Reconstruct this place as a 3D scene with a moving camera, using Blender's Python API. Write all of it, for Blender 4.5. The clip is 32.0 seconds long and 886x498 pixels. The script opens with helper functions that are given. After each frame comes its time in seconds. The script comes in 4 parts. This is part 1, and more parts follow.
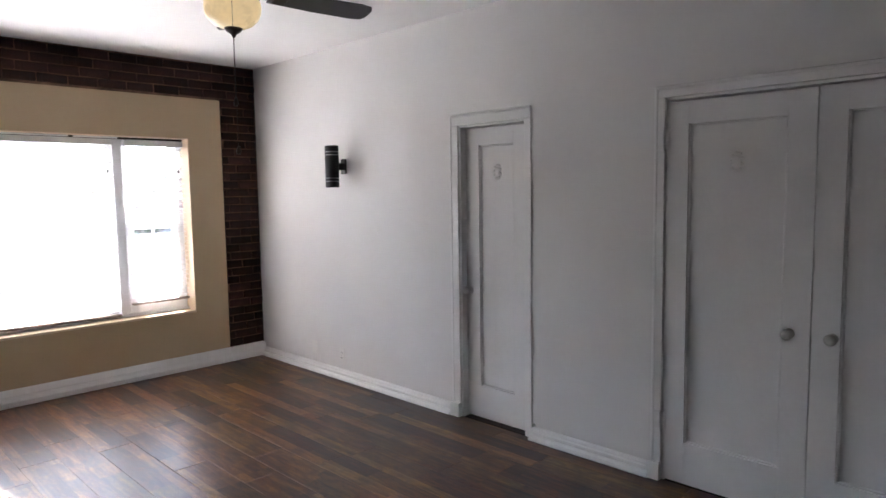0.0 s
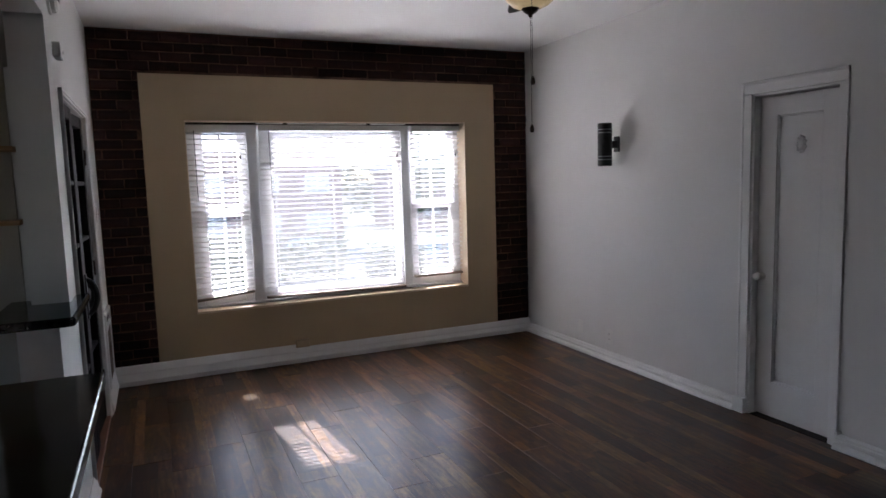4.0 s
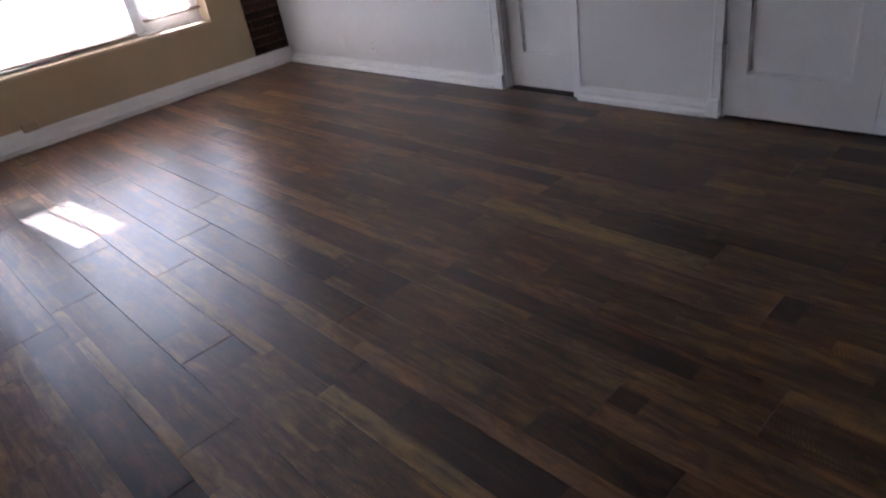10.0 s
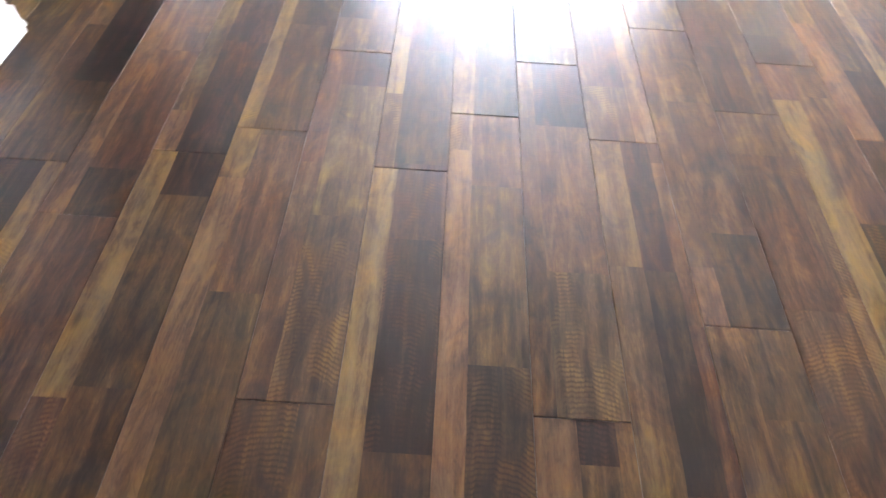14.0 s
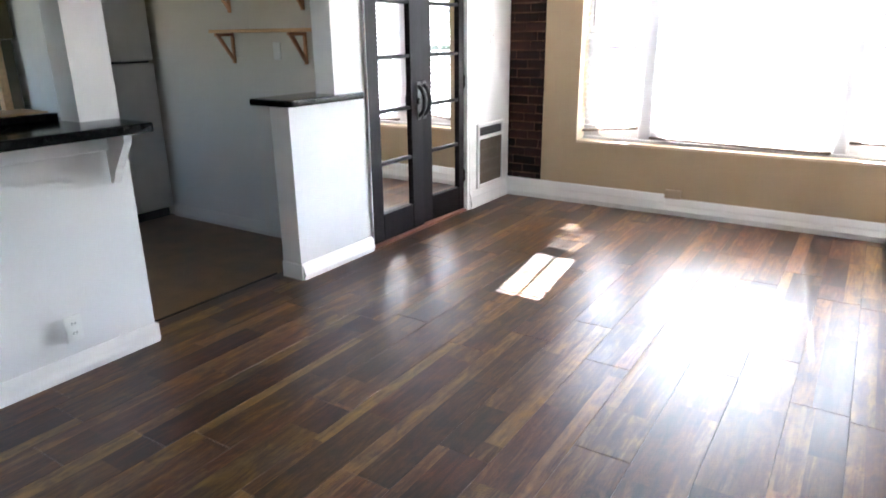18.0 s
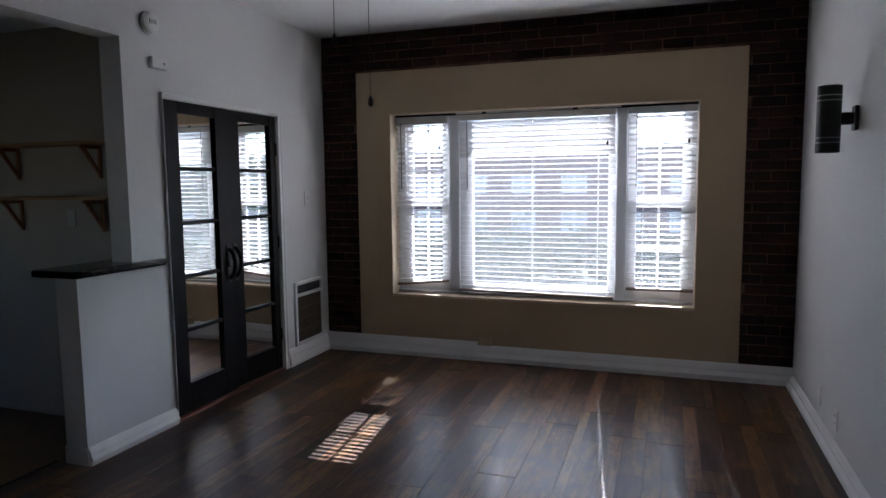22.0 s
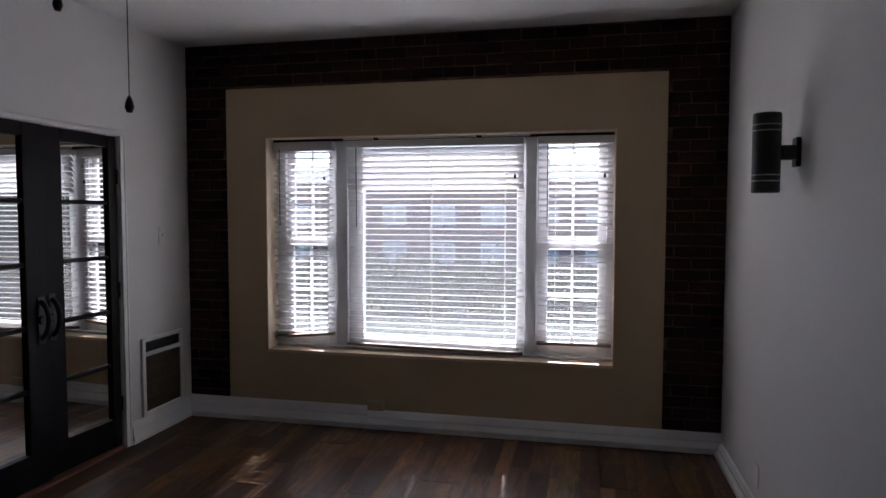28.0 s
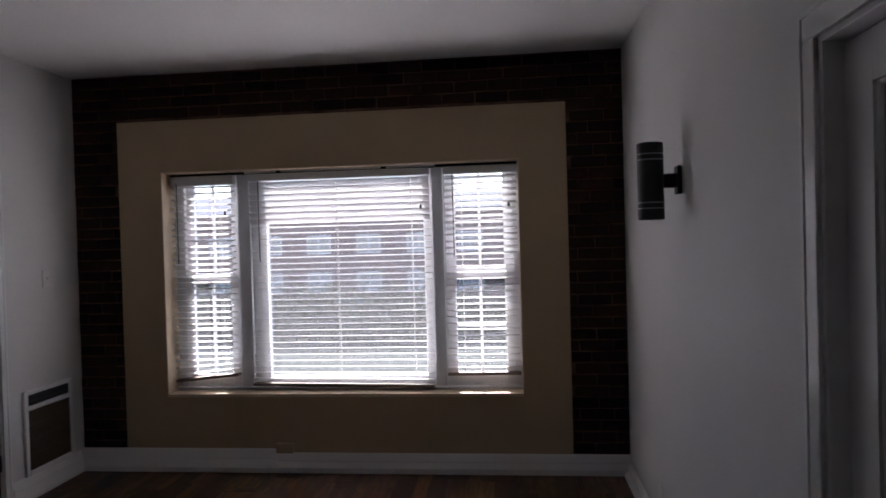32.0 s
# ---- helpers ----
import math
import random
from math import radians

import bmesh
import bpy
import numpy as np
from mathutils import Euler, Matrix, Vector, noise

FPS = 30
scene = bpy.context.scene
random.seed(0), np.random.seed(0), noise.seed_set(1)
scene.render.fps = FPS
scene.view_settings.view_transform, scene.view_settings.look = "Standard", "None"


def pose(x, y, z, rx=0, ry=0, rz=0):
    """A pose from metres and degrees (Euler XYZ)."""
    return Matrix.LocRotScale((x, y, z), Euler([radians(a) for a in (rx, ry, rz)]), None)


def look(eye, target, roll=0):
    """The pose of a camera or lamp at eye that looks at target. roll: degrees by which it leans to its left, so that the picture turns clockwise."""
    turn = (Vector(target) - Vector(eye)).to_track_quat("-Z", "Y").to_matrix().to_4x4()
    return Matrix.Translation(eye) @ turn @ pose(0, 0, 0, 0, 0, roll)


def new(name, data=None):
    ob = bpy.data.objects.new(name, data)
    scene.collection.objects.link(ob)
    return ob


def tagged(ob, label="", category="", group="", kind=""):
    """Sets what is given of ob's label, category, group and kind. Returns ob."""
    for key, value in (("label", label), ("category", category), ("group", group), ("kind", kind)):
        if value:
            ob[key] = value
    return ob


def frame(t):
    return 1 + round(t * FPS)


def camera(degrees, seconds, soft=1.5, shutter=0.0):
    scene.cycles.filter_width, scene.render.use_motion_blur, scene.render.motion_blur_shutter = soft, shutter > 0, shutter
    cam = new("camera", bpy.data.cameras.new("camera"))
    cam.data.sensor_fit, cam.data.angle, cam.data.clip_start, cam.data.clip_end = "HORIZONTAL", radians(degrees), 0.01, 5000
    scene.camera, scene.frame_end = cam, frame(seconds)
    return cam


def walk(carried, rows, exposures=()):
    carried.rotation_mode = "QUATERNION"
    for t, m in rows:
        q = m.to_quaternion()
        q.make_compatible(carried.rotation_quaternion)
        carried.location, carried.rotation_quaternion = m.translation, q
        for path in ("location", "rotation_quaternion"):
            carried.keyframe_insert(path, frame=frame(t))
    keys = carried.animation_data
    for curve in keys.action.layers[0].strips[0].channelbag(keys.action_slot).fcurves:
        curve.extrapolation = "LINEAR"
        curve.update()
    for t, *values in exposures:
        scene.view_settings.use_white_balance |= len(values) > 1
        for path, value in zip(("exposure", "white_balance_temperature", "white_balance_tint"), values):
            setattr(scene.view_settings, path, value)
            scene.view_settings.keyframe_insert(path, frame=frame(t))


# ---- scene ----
# One living room with a kitchen beside it. x runs along the window wall (right wall at 0), y points out of the window (window wall at 0).
cam = camera(68.5, 32.0, shutter=0.3)
PATH = [
    (0, (-3.285, -5.766, 1.6), (-1.868, -4.367, 1.42), -0.9),
    (0.5, (-3.298, -5.747, 1.593), (-1.953, -4.279, 1.403), -1.3),
    (1, (-3.313, -5.732, 1.602), (-2.054, -4.189, 1.415), -1.5),
    (1.5, (-3.33, -5.724, 1.582), (-2.162, -4.111, 1.395), -1.4),
    (2, (-3.352, -5.706, 1.574), (-2.254, -4.046, 1.377), -1.4),
    (2.5, (-3.386, -5.689, 1.562), (-2.367, -3.98, 1.358), -1.5),
    (3, (-3.404, -5.671, 1.559), (-2.46, -3.922, 1.34), -1.5),
    (3.5, (-3.425, -5.658, 1.561), (-2.546, -3.875, 1.346), -1.4),
    (4, (-3.432, -5.655, 1.579), (-2.631, -3.835, 1.362), -1.7),
    (4.5, (-3.431, -5.651, 1.55), (-2.713, -3.797, 1.34), -1.6),
    (6.5, (-3.431, -5.632, 1.506), (-2.96, -3.703, 1.267), -1.7),
    (7, (-3.465, -5.617, 1.519), (-3.009, -3.687, 1.259), -1.8),
    (7.5, (-3.457, -5.619, 1.496), (-2.98, -3.694, 1.237), -2.3),
    (8, (-3.406, -5.625, 1.512), (-2.787, -3.753, 1.173), -2.6),
    (8.5, (-3.355, -5.622, 1.492), (-2.59, -3.826, 1.057), -3.8),
    (9, (-3.257, -5.643, 1.462), (-2.34, -3.961, 0.887), -6.3),
    (9.5, (-3.294, -5.664, 1.467), (-2.252, -4.159, 0.662), -9.5),
    (10, (-3.262, -5.651, 1.344), (-2.155, -4.316, 0.347), -10.1),
    (10.5, (-3.213, -5.652, 1.291), (-2.146, -4.472, 0.079), -11.7),
    (11, (-3.122, -5.697, 1.255), (-2.169, -4.581, -0.104), -15.3),
    (11.5, (-3.038, -5.671, 1.26), (-2.217, -4.597, -0.214), -14.5),
    (12, (-2.994, -5.654, 1.276), (-2.151, -4.569, -0.177), -8.2),
    (12.5, (-2.922, -5.571, 1.27), (-2.109, -4.476, -0.193), -0.3),
    (13, (-2.784, -5.501, 1.281), (-2.021, -4.392, -0.199), 4.6),
    (13.5, (-2.62, -5.466, 1.263), (-2.19, -4.2, -0.224), 2.7),
    (14, (-2.432, -5.465, 1.249), (-2.414, -4.185, -0.288), 4.3),
    (14.5, (-2.278, -5.488, 1.227), (-2.518, -4.175, -0.262), 2.3),
    (16.5, (-1.537, -5.399, 1.315), (-2.467, -4.089, 0.123), -1.1),
    (17, (-1.342, -5.402, 1.342), (-2.387, -4.03, 0.329), -1.2),
    (17.5, (-1.255, -5.344, 1.354), (-2.319, -3.858, 0.541), -1.7),
    (18, (-1.098, -5.263, 1.397), (-2.136, -3.671, 0.772), -0.6),
    (18.5, (-1.013, -5.236, 1.436), (-1.996, -3.563, 0.95), -1.0),
    (19, (-0.967, -5.241, 1.467), (-1.878, -3.504, 1.078), -1.1),
    (19.5, (-0.961, -5.246, 1.469), (-1.809, -3.462, 1.156), -0.9),
    (20, (-0.92, -5.227, 1.484), (-1.717, -3.415, 1.203), -1.1),
    (20.5, (-0.904, -5.222, 1.485), (-1.651, -3.385, 1.229), -1.1),
    (21, (-0.914, -5.217, 1.492), (-1.619, -3.361, 1.257), -0.5),
    (21.5, (-0.902, -5.214, 1.502), (-1.58, -3.345, 1.287), -0.5),
    (22, (-0.887, -5.215, 1.502), (-1.539, -3.335, 1.301), -0.6),
    (22.5, (-0.88, -5.215, 1.51), (-1.498, -3.323, 1.314), -0.8),
    (23, (-0.889, -5.214, 1.502), (-1.491, -3.315, 1.315), -0.8),
    (23.5, (-0.877, -5.206, 1.506), (-1.466, -3.304, 1.32), -0.8),
    (24, (-0.879, -5.207, 1.503), (-1.448, -3.298, 1.32), -0.9),
    (24.5, (-0.878, -5.195, 1.504), (-1.448, -3.288, 1.3), -1.2),
    (26.5, (-1.002, -4.815, 1.523), (-1.437, -2.874, 1.312), -1.4),
    (27, (-0.996, -4.7, 1.523), (-1.342, -2.74, 1.326), -0.6),
    (27.5, (-0.935, -4.545, 1.553), (-1.307, -2.586, 1.401), 0.5),
    (28, (-0.877, -4.41, 1.545), (-1.302, -2.459, 1.437), 0.1),
    (28.5, (-0.843, -4.364, 1.567), (-1.273, -2.414, 1.442), -0.9),
    (29, (-0.814, -4.33, 1.556), (-1.221, -2.375, 1.444), -1.0),
    (29.5, (-0.823, -4.347, 1.566), (-1.206, -2.388, 1.446), -1.1),
    (30, (-0.813, -4.333, 1.542), (-1.174, -2.37, 1.423), -1.3),
    (30.5, (-0.754, -4.305, 1.558), (-1.021, -2.327, 1.431), -1.1),
    (31, (-0.732, -4.307, 1.555), (-0.874, -2.314, 1.465), -0.9),
    (31.5, (-0.74, -4.325, 1.56), (-0.84, -2.329, 1.48), -1.0),
    (32, (-0.743, -4.336, 1.577), (-0.951, -2.347, 1.547), -1.6),
]
EXPOSURES = [
    (0, 5.60, 6500, 17), (1, 5.16, 6450, 18), (2, 4.70, 6400, 18), (4, 4.38, 6300, 18), (7, 4.22, 6300, 18), (8, 4.22, 6250, 18),
    (9, 4.10, 6200, 17), (10, 5.40, 6250, 22), (11, 6.85, 6400, 23), (12, 7.66, 6450, 19), (13, 8.15, 6450, 16), (14.5, 8.05, 6450, 15),
    (16.5, 7.75, 6450, 14), (17.5, 7.40, 6400, 13), (18.2, 6.62, 6300, 13), (19, 5.77, 6150, 13), (20, 4.95, 5950, 12), (21, 4.25, 5900, 13),
    (23, 3.80, 5850, 14), (25, 3.72, 6000, 16), (27, 3.55, 6150, 18), (28, 3.38, 6200, 20), (30, 3.28, 6250, 21), (32, 3.20, 6350, 22)]
walk(cam, [(t, look(eye, target, roll)) for t, eye, target, roll in PATH], EXPOSURES)

# ---------------------------------------------------------------- light
SUN_FROM = Vector((-0.12, 1.0, 0.84)).normalized()
world = bpy.data.worlds.new("world")
scene.world = world
world.use_nodes = True
wn = world.node_tree.nodes
sky = wn.new("ShaderNodeTexSky")
sky.sky_type, sky.sun_disc = "NISHITA", False
sky.sun_elevation, sky.sun_rotation = radians(39.8), radians(-7)
sky.dust_density, sky.ozone_density = 0.6, 1.0
wn["Background"].inputs[1].default_value = 0.10
world.node_tree.links.new(sky.outputs[0], wn["Background"].inputs[0])
sun = new("sun", bpy.data.lights.new("sun", "SUN"))
sun.data.energy, sun.data.angle, sun.data.color = 2.4, radians(0.27), (1.0, 0.97, 0.93)
sun.matrix_world = look(SUN_FROM * 20, (0, 0, 0))


# ---------------------------------------------------------------- materials
def mat(name, base, rough=0.6, spread=0.12, scale=6.0, grain=120.0, bump=0.05, metal=0.0, spec=0.5, stretch=(1, 1, 1), rand=0.0, tint=None):
    """A painted or plain surface: base colour with cloudy variation, fine grain and relief, in metres."""
    m = bpy.data.materials.new(name)
    m.use_nodes = True
    t = m.node_tree
    n, link = t.nodes, t.links.new
    b = n["Principled BSDF"]
    co = n.new("ShaderNodeTexCoord")
    mp = n.new("ShaderNodeMapping")
    mp.inputs["Scale"].default_value = stretch
    link(co.outputs["Object"], mp.inputs[0])
    big, fine = n.new("ShaderNodeTexNoise"), n.new("ShaderNodeTexNoise")
    big.inputs["Scale"].default_value, fine.inputs["Scale"].default_value = scale, grain
    big.inputs["Detail"].default_value, fine.inputs["Detail"].default_value = 4.0, 3.0
    link(mp.outputs[0], big.inputs[0])
    link(mp.outputs[0], fine.inputs[0])
    mix = n.new("ShaderNodeMath")
    mix.operation = "MULTIPLY_ADD"
    mix.inputs[1].default_value = 0.35
    link(fine.outputs[0], mix.inputs[0])
    link(big.outputs[0], mix.inputs[2])
    ramp = n.new("ShaderNodeValToRGB")
    lo = tint or tuple(c * (1 - spread) for c in base)
    hi = tuple(min(1, c * (1 + spread * 0.6)) for c in base)
    ramp.color_ramp.elements[0].position, ramp.color_ramp.elements[1].position = 0.42, 0.92
    ramp.color_ramp.elements[0].color, ramp.color_ramp.elements[1].color = (*lo, 1), (*hi, 1)
    link(mix.outputs[0], ramp.inputs[0])
    colour = ramp.outputs[0]
    if rand:
        info, hsv = n.new("ShaderNodeObjectInfo"), n.new("ShaderNodeHueSaturation")
        mr = n.new("ShaderNodeMapRange")
        mr.inputs[3].default_value, mr.inputs[4].default_value = 1 - rand, 1 + rand
        link(info.outputs["Random"], mr.inputs[0])
        link(mr.outputs[0], hsv.inputs["Value"])
        link(colour, hsv.inputs["Color"])
        colour = hsv.outputs[0]
    link(colour, b.inputs["Base Color"])
    rr = n.new("ShaderNodeMapRange")
    rr.inputs[3].default_value, rr.inputs[4].default_value = max(0.02, rough * 0.85), min(1, rough * 1.15)
    link(big.outputs[0], rr.inputs[0])
    link(rr.outputs[0], b.inputs["Roughness"])
    b.inputs["Metallic"].default_value = metal
    b.inputs["Specular IOR Level"].default_value = spec
    if bump:
        bp = n.new("ShaderNodeBump")
        bp.inputs["Strength"].default_value, bp.inputs["Distance"].default_value = bump, 0.01
        link(mix.outputs[0], bp.inputs["Height"])
        link(bp.outputs[0], b.inputs["Normal"])
    return m


WALL = mat("white_wall_paint", (0.75, 0.745, 0.73), 0.55, 0.035, 2.2, 70, 0.08)
CEIL = mat("ceiling_paint", (0.88, 0.88, 0.87), 0.8, 0.03, 1.6, 90, 0.06)
# kitchen wall tone, lowered to carry the kitchen's dimness
KWALL = mat("dimmed_kitchen_wall", (0.45, 0.405, 0.34), 0.6, 0.05, 2.0, 70, 0.08)
TRIM = mat("white_trim_gloss", (0.83, 0.83, 0.82), 0.3, 0.04, 5, 60, 0.03)
DOORWHITE = mat("white_door_gloss", (0.80, 0.80, 0.79), 0.32, 0.05, 3, 50, 0.04)
TAN = mat("tan_panel_paint", (0.50, 0.375, 0.235), 0.6, 0.05, 2.5, 80, 0.06)
CREAM = mat("cream_reveal_paint", (0.72, 0.58, 0.42), 0.5, 0.05, 5, 80, 0.05)
BRICK = mat("dark_brick", (0.048, 0.020, 0.015), 0.8, 0.5, 7, 110, 0.6, rand=0.55, spec=0.15, tint=(0.011, 0.008, 0.008))
MORTAR = mat("brown_mortar", (0.17, 0.092, 0.060), 0.95, 0.6, 5.0, 45, 0.8, tint=(0.018, 0.011, 0.009), spec=0.2)
ESPRESSO = mat("espresso_stained_wood", (0.011, 0.0078, 0.0085), 0.5, 0.4, 3, 60, 0.1, spec=0.16, stretch=(8, 8, 1))
REDWOOD = mat("reddish_threshold_wood", (0.20, 0.075, 0.045), 0.5, 0.35, 8, 60, 0.1, stretch=(8, 1, 8))
BLIND = mat("white_faux_wood_slat", (0.83, 0.83, 0.84), 0.45, 0.05, 4, 60, 0.03, stretch=(1, 6, 6))
FRAME = mat("white_vinyl_frame", (0.80, 0.81, 0.83), 0.35, 0.04, 6, 60, 0.02)
MULLION = mat("grey_white_mullion", (0.76, 0.77, 0.79), 0.45, 0.06, 5, 60, 0.04)
# white bottom rail, its backlit shade put into the base colour
RAILSHADE = mat("backlit_bottom_rail", (0.26, 0.21, 0.175), 0.5, 0.15, 6, 60, 0.04)
CORD = mat("white_cord", (0.7, 0.7, 0.68), 0.8, 0.1, 40, 300, 0.1)
DARKPLASTIC = mat("dark_plastic", (0.03, 0.03, 0.035), 0.4, 0.2, 30, 200, 0.03)
BLACKMETAL = mat("black_painted_metal", (0.012, 0.012, 0.013), 0.42, 0.3, 20, 160, 0.05)
RINGMETAL = mat("dull_ring_metal", (0.34, 0.34, 0.36), 0.3, 0.2, 20, 160, 0.03, metal=0.7)
BRONZE = mat("oil_rubbed_bronze", (0.035, 0.024, 0.018), 0.4, 0.3, 18, 150, 0.05, metal=0.6)
BLADE = mat("dark_fan_blade", (0.020, 0.015, 0.014), 0.45, 0.35, 4, 60, 0.06, stretch=(1, 6, 6))
BOWL = mat("amber_alabaster_glass", (0.86, 0.74, 0.46), 0.28, 0.25, 9, 60, 0.03)
GRANITE = mat("black_granite", (0.008, 0.008, 0.009), 0.11, 0.6, 60, 260, 0.0, spec=0.22)
PINE = mat("pine_shelf_wood", (0.50, 0.30, 0.15), 0.55, 0.25, 4, 50, 0.08, stretch=(1, 9, 9))
PINEDARK = mat("stained_pine_bracket", (0.36, 0.16, 0.075), 0.55, 0.25, 5, 50, 0.08, stretch=(6, 6, 1))
FRIDGE = mat("fridge_enamel", (0.52, 0.51, 0.48), 0.35, 0.05, 12, 220, 0.05)
GASKET = mat("dark_rubber", (0.02, 0.02, 0.02), 0.7, 0.2, 30, 200, 0.05)
KFLOOR = mat("kitchen_vinyl_floor", (0.19, 0.12, 0.072), 0.6, 0.3, 5, 70, 0.06)
OLIVE = mat("dark_olive_panel", (0.070, 0.060, 0.028), 0.5, 0.3, 4, 60, 0.05)
GRILLE = mat("heater_grille", (0.16, 0.125, 0.095), 0.5, 0.2, 30, 200, 0.05, metal=0.4)
STEEL = mat("satin_nickel", (0.30, 0.29, 0.27), 0.3, 0.1, 20, 200, 0.02, metal=1.0)
PLATE = mat("white_plastic_plate", (0.78, 0.78, 0.75), 0.35, 0.03, 20, 200, 0.01)
TANPLATE = mat("tan_painted_plate", (0.50, 0.38, 0.25), 0.5, 0.05, 20, 150, 0.02)
UNDERLAY = mat("dark_floor_joint", (0.012, 0.008, 0.006), 0.8, 0.3, 10, 100, 0.05)
# outdoors
EBRICK = mat("red_brick_facade", (0.145, 0.078, 0.072), 0.9, 0.3, 3, 12, 0.2)
SHINGLE = mat("grey_roof_shingle", (0.22, 0.23, 0.25), 0.9, 0.25, 4, 14, 0.3)
GRASS = mat("lawn_grass", (0.026, 0.040, 0.018), 0.95, 0.4, 0.7, 9, 0.4)
ASPHALT = mat("asphalt", (0.055, 0.055, 0.058), 0.9, 0.2, 0.8, 40, 0.3)
PAVING = mat("grey_concrete", (0.24, 0.235, 0.225), 0.9, 0.15, 1.2, 30, 0.2)
BOUNCEGROUND = mat("pale_bounce_ground", (0.55, 0.54, 0.52), 0.9, 0.12, 0.9, 30, 0.2)
BARK = mat("tree_bark", (0.12, 0.085, 0.06), 0.9, 0.4, 8, 40, 0.5, stretch=(4, 4, 1))
LEAF = mat("green_leaves", (0.036, 0.062, 0.030), 0.9, 0.4, 1.5, 12, 0.0, spec=0.08)
OUTGLASS = mat("dark_window_pane", (0.30, 0.27, 0.26), 0.3, 0.3, 0.5, 5, 0.0)
CARBLUE = mat("blue_car_paint", (0.10, 0.22, 0.30), 0.25, 0.05, 3, 60, 0.0)
CARWHITE = mat("white_car_paint", (0.75, 0.76, 0.78), 0.25, 0.03, 3, 60, 0.0)
RUBBER = mat("tyre_rubber", (0.02, 0.02, 0.02), 0.8, 0.2, 20, 100, 0.1)


def plain_shader(name, kind):
    m = bpy.data.materials.new(name)
    m.use_nodes = True
    n, link = m.node_tree.nodes, m.node_tree.links.new
    out = n["Material Output"]
    n.remove(n["Principled BSDF"])
    sh = n.new(kind)
    link(sh.outputs[0], out.inputs[0])
    return m, n, link, sh, out


MIRROR, _n, _l, _s, _o = plain_shader("silvered_mirror", "ShaderNodeBsdfGlossy")
_s.inputs["Color"].default_value, _s.inputs["Roughness"].default_value = (0.86, 0.87, 0.86, 1), 0.012
# window glass: grey tint dims the view outside, added veil imitates glare; thin gloss
GLASS, _n, _l, _s, _o = plain_shader("window_glass", "ShaderNodeBsdfTransparent")
_s.inputs["Color"].default_value = (0.60, 0.62, 0.63, 1)
_g, _mx, _lw = _n.new("ShaderNodeBsdfGlossy"), _n.new("ShaderNodeMixShader"), _n.new("ShaderNodeFresnel")
_g.inputs["Roughness"].default_value, _lw.inputs["IOR"].default_value = 0.01, 1.45
_veil, _dm = _n.new("ShaderNodeBsdfTranslucent"), _n.new("ShaderNodeMixShader")
_veil.inputs[0].default_value, _dm.inputs[0].default_value = (0.9, 0.9, 0.92, 1), 0.02
_l(_s.outputs[0], _dm.inputs[1]), _l(_veil.outputs[0], _dm.inputs[2])
_l(_lw.outputs[0], _mx.inputs[0]), _l(_dm.outputs[0], _mx.inputs[1]), _l(_g.outputs[0], _mx.inputs[2]), _l(_mx.outputs[0], _o.inputs[0])

# slats let a little daylight through
_t = BLIND.node_tree
_tr, _mx = _t.nodes.new("ShaderNodeBsdfTranslucent"), _t.nodes.new("ShaderNodeMixShader")
_tr.inputs[0].default_value, _mx.inputs[0].default_value = (0.88, 0.88, 0.90, 1), 0.15
_t.links.new(_t.nodes["Principled BSDF"].outputs[0], _mx.inputs[1]), _t.links.new(_tr.outputs[0], _mx.inputs[2])
_t.links.new(_mx.outputs[0], _t.nodes["Material Output"].inputs[0])


# so do leaves
_t = LEAF.node_tree
_tr, _mx = _t.nodes.new("ShaderNodeBsdfTranslucent"), _t.nodes.new("ShaderNodeMixShader")
_tr.inputs[0].default_value, _mx.inputs[0].default_value = (0.12, 0.16, 0.05, 1), 0.10
_t.links.new(_t.nodes["Principled BSDF"].outputs[0], _mx.inputs[1]), _t.links.new(_tr.outputs[0], _mx.inputs[2])
_t.links.new(_mx.outputs[0], _t.nodes["Material Output"].inputs[0])

# the bowl's glass scatters light
_t = BOWL.node_tree
# a faint amber glow is added to the glass itself
_t.nodes["Principled BSDF"].inputs["Emission Color"].default_value = (1.0, 0.80, 0.45, 1)
_t.nodes["Principled BSDF"].inputs["Emission Strength"].default_value = 0.012
_tr, _mx = _t.nodes.new("ShaderNodeBsdfTranslucent"), _t.nodes.new("ShaderNodeMixShader")
_tr.inputs[0].default_value, _mx.inputs[0].default_value = (0.97, 0.86, 0.60, 1), 0.12
_t.links.new(_t.nodes["Principled BSDF"].outputs[0], _mx.inputs[1]), _t.links.new(_tr.outputs[0], _mx.inputs[2])
_t.links.new(_mx.outputs[0], _t.nodes["Material Output"].inputs[0])


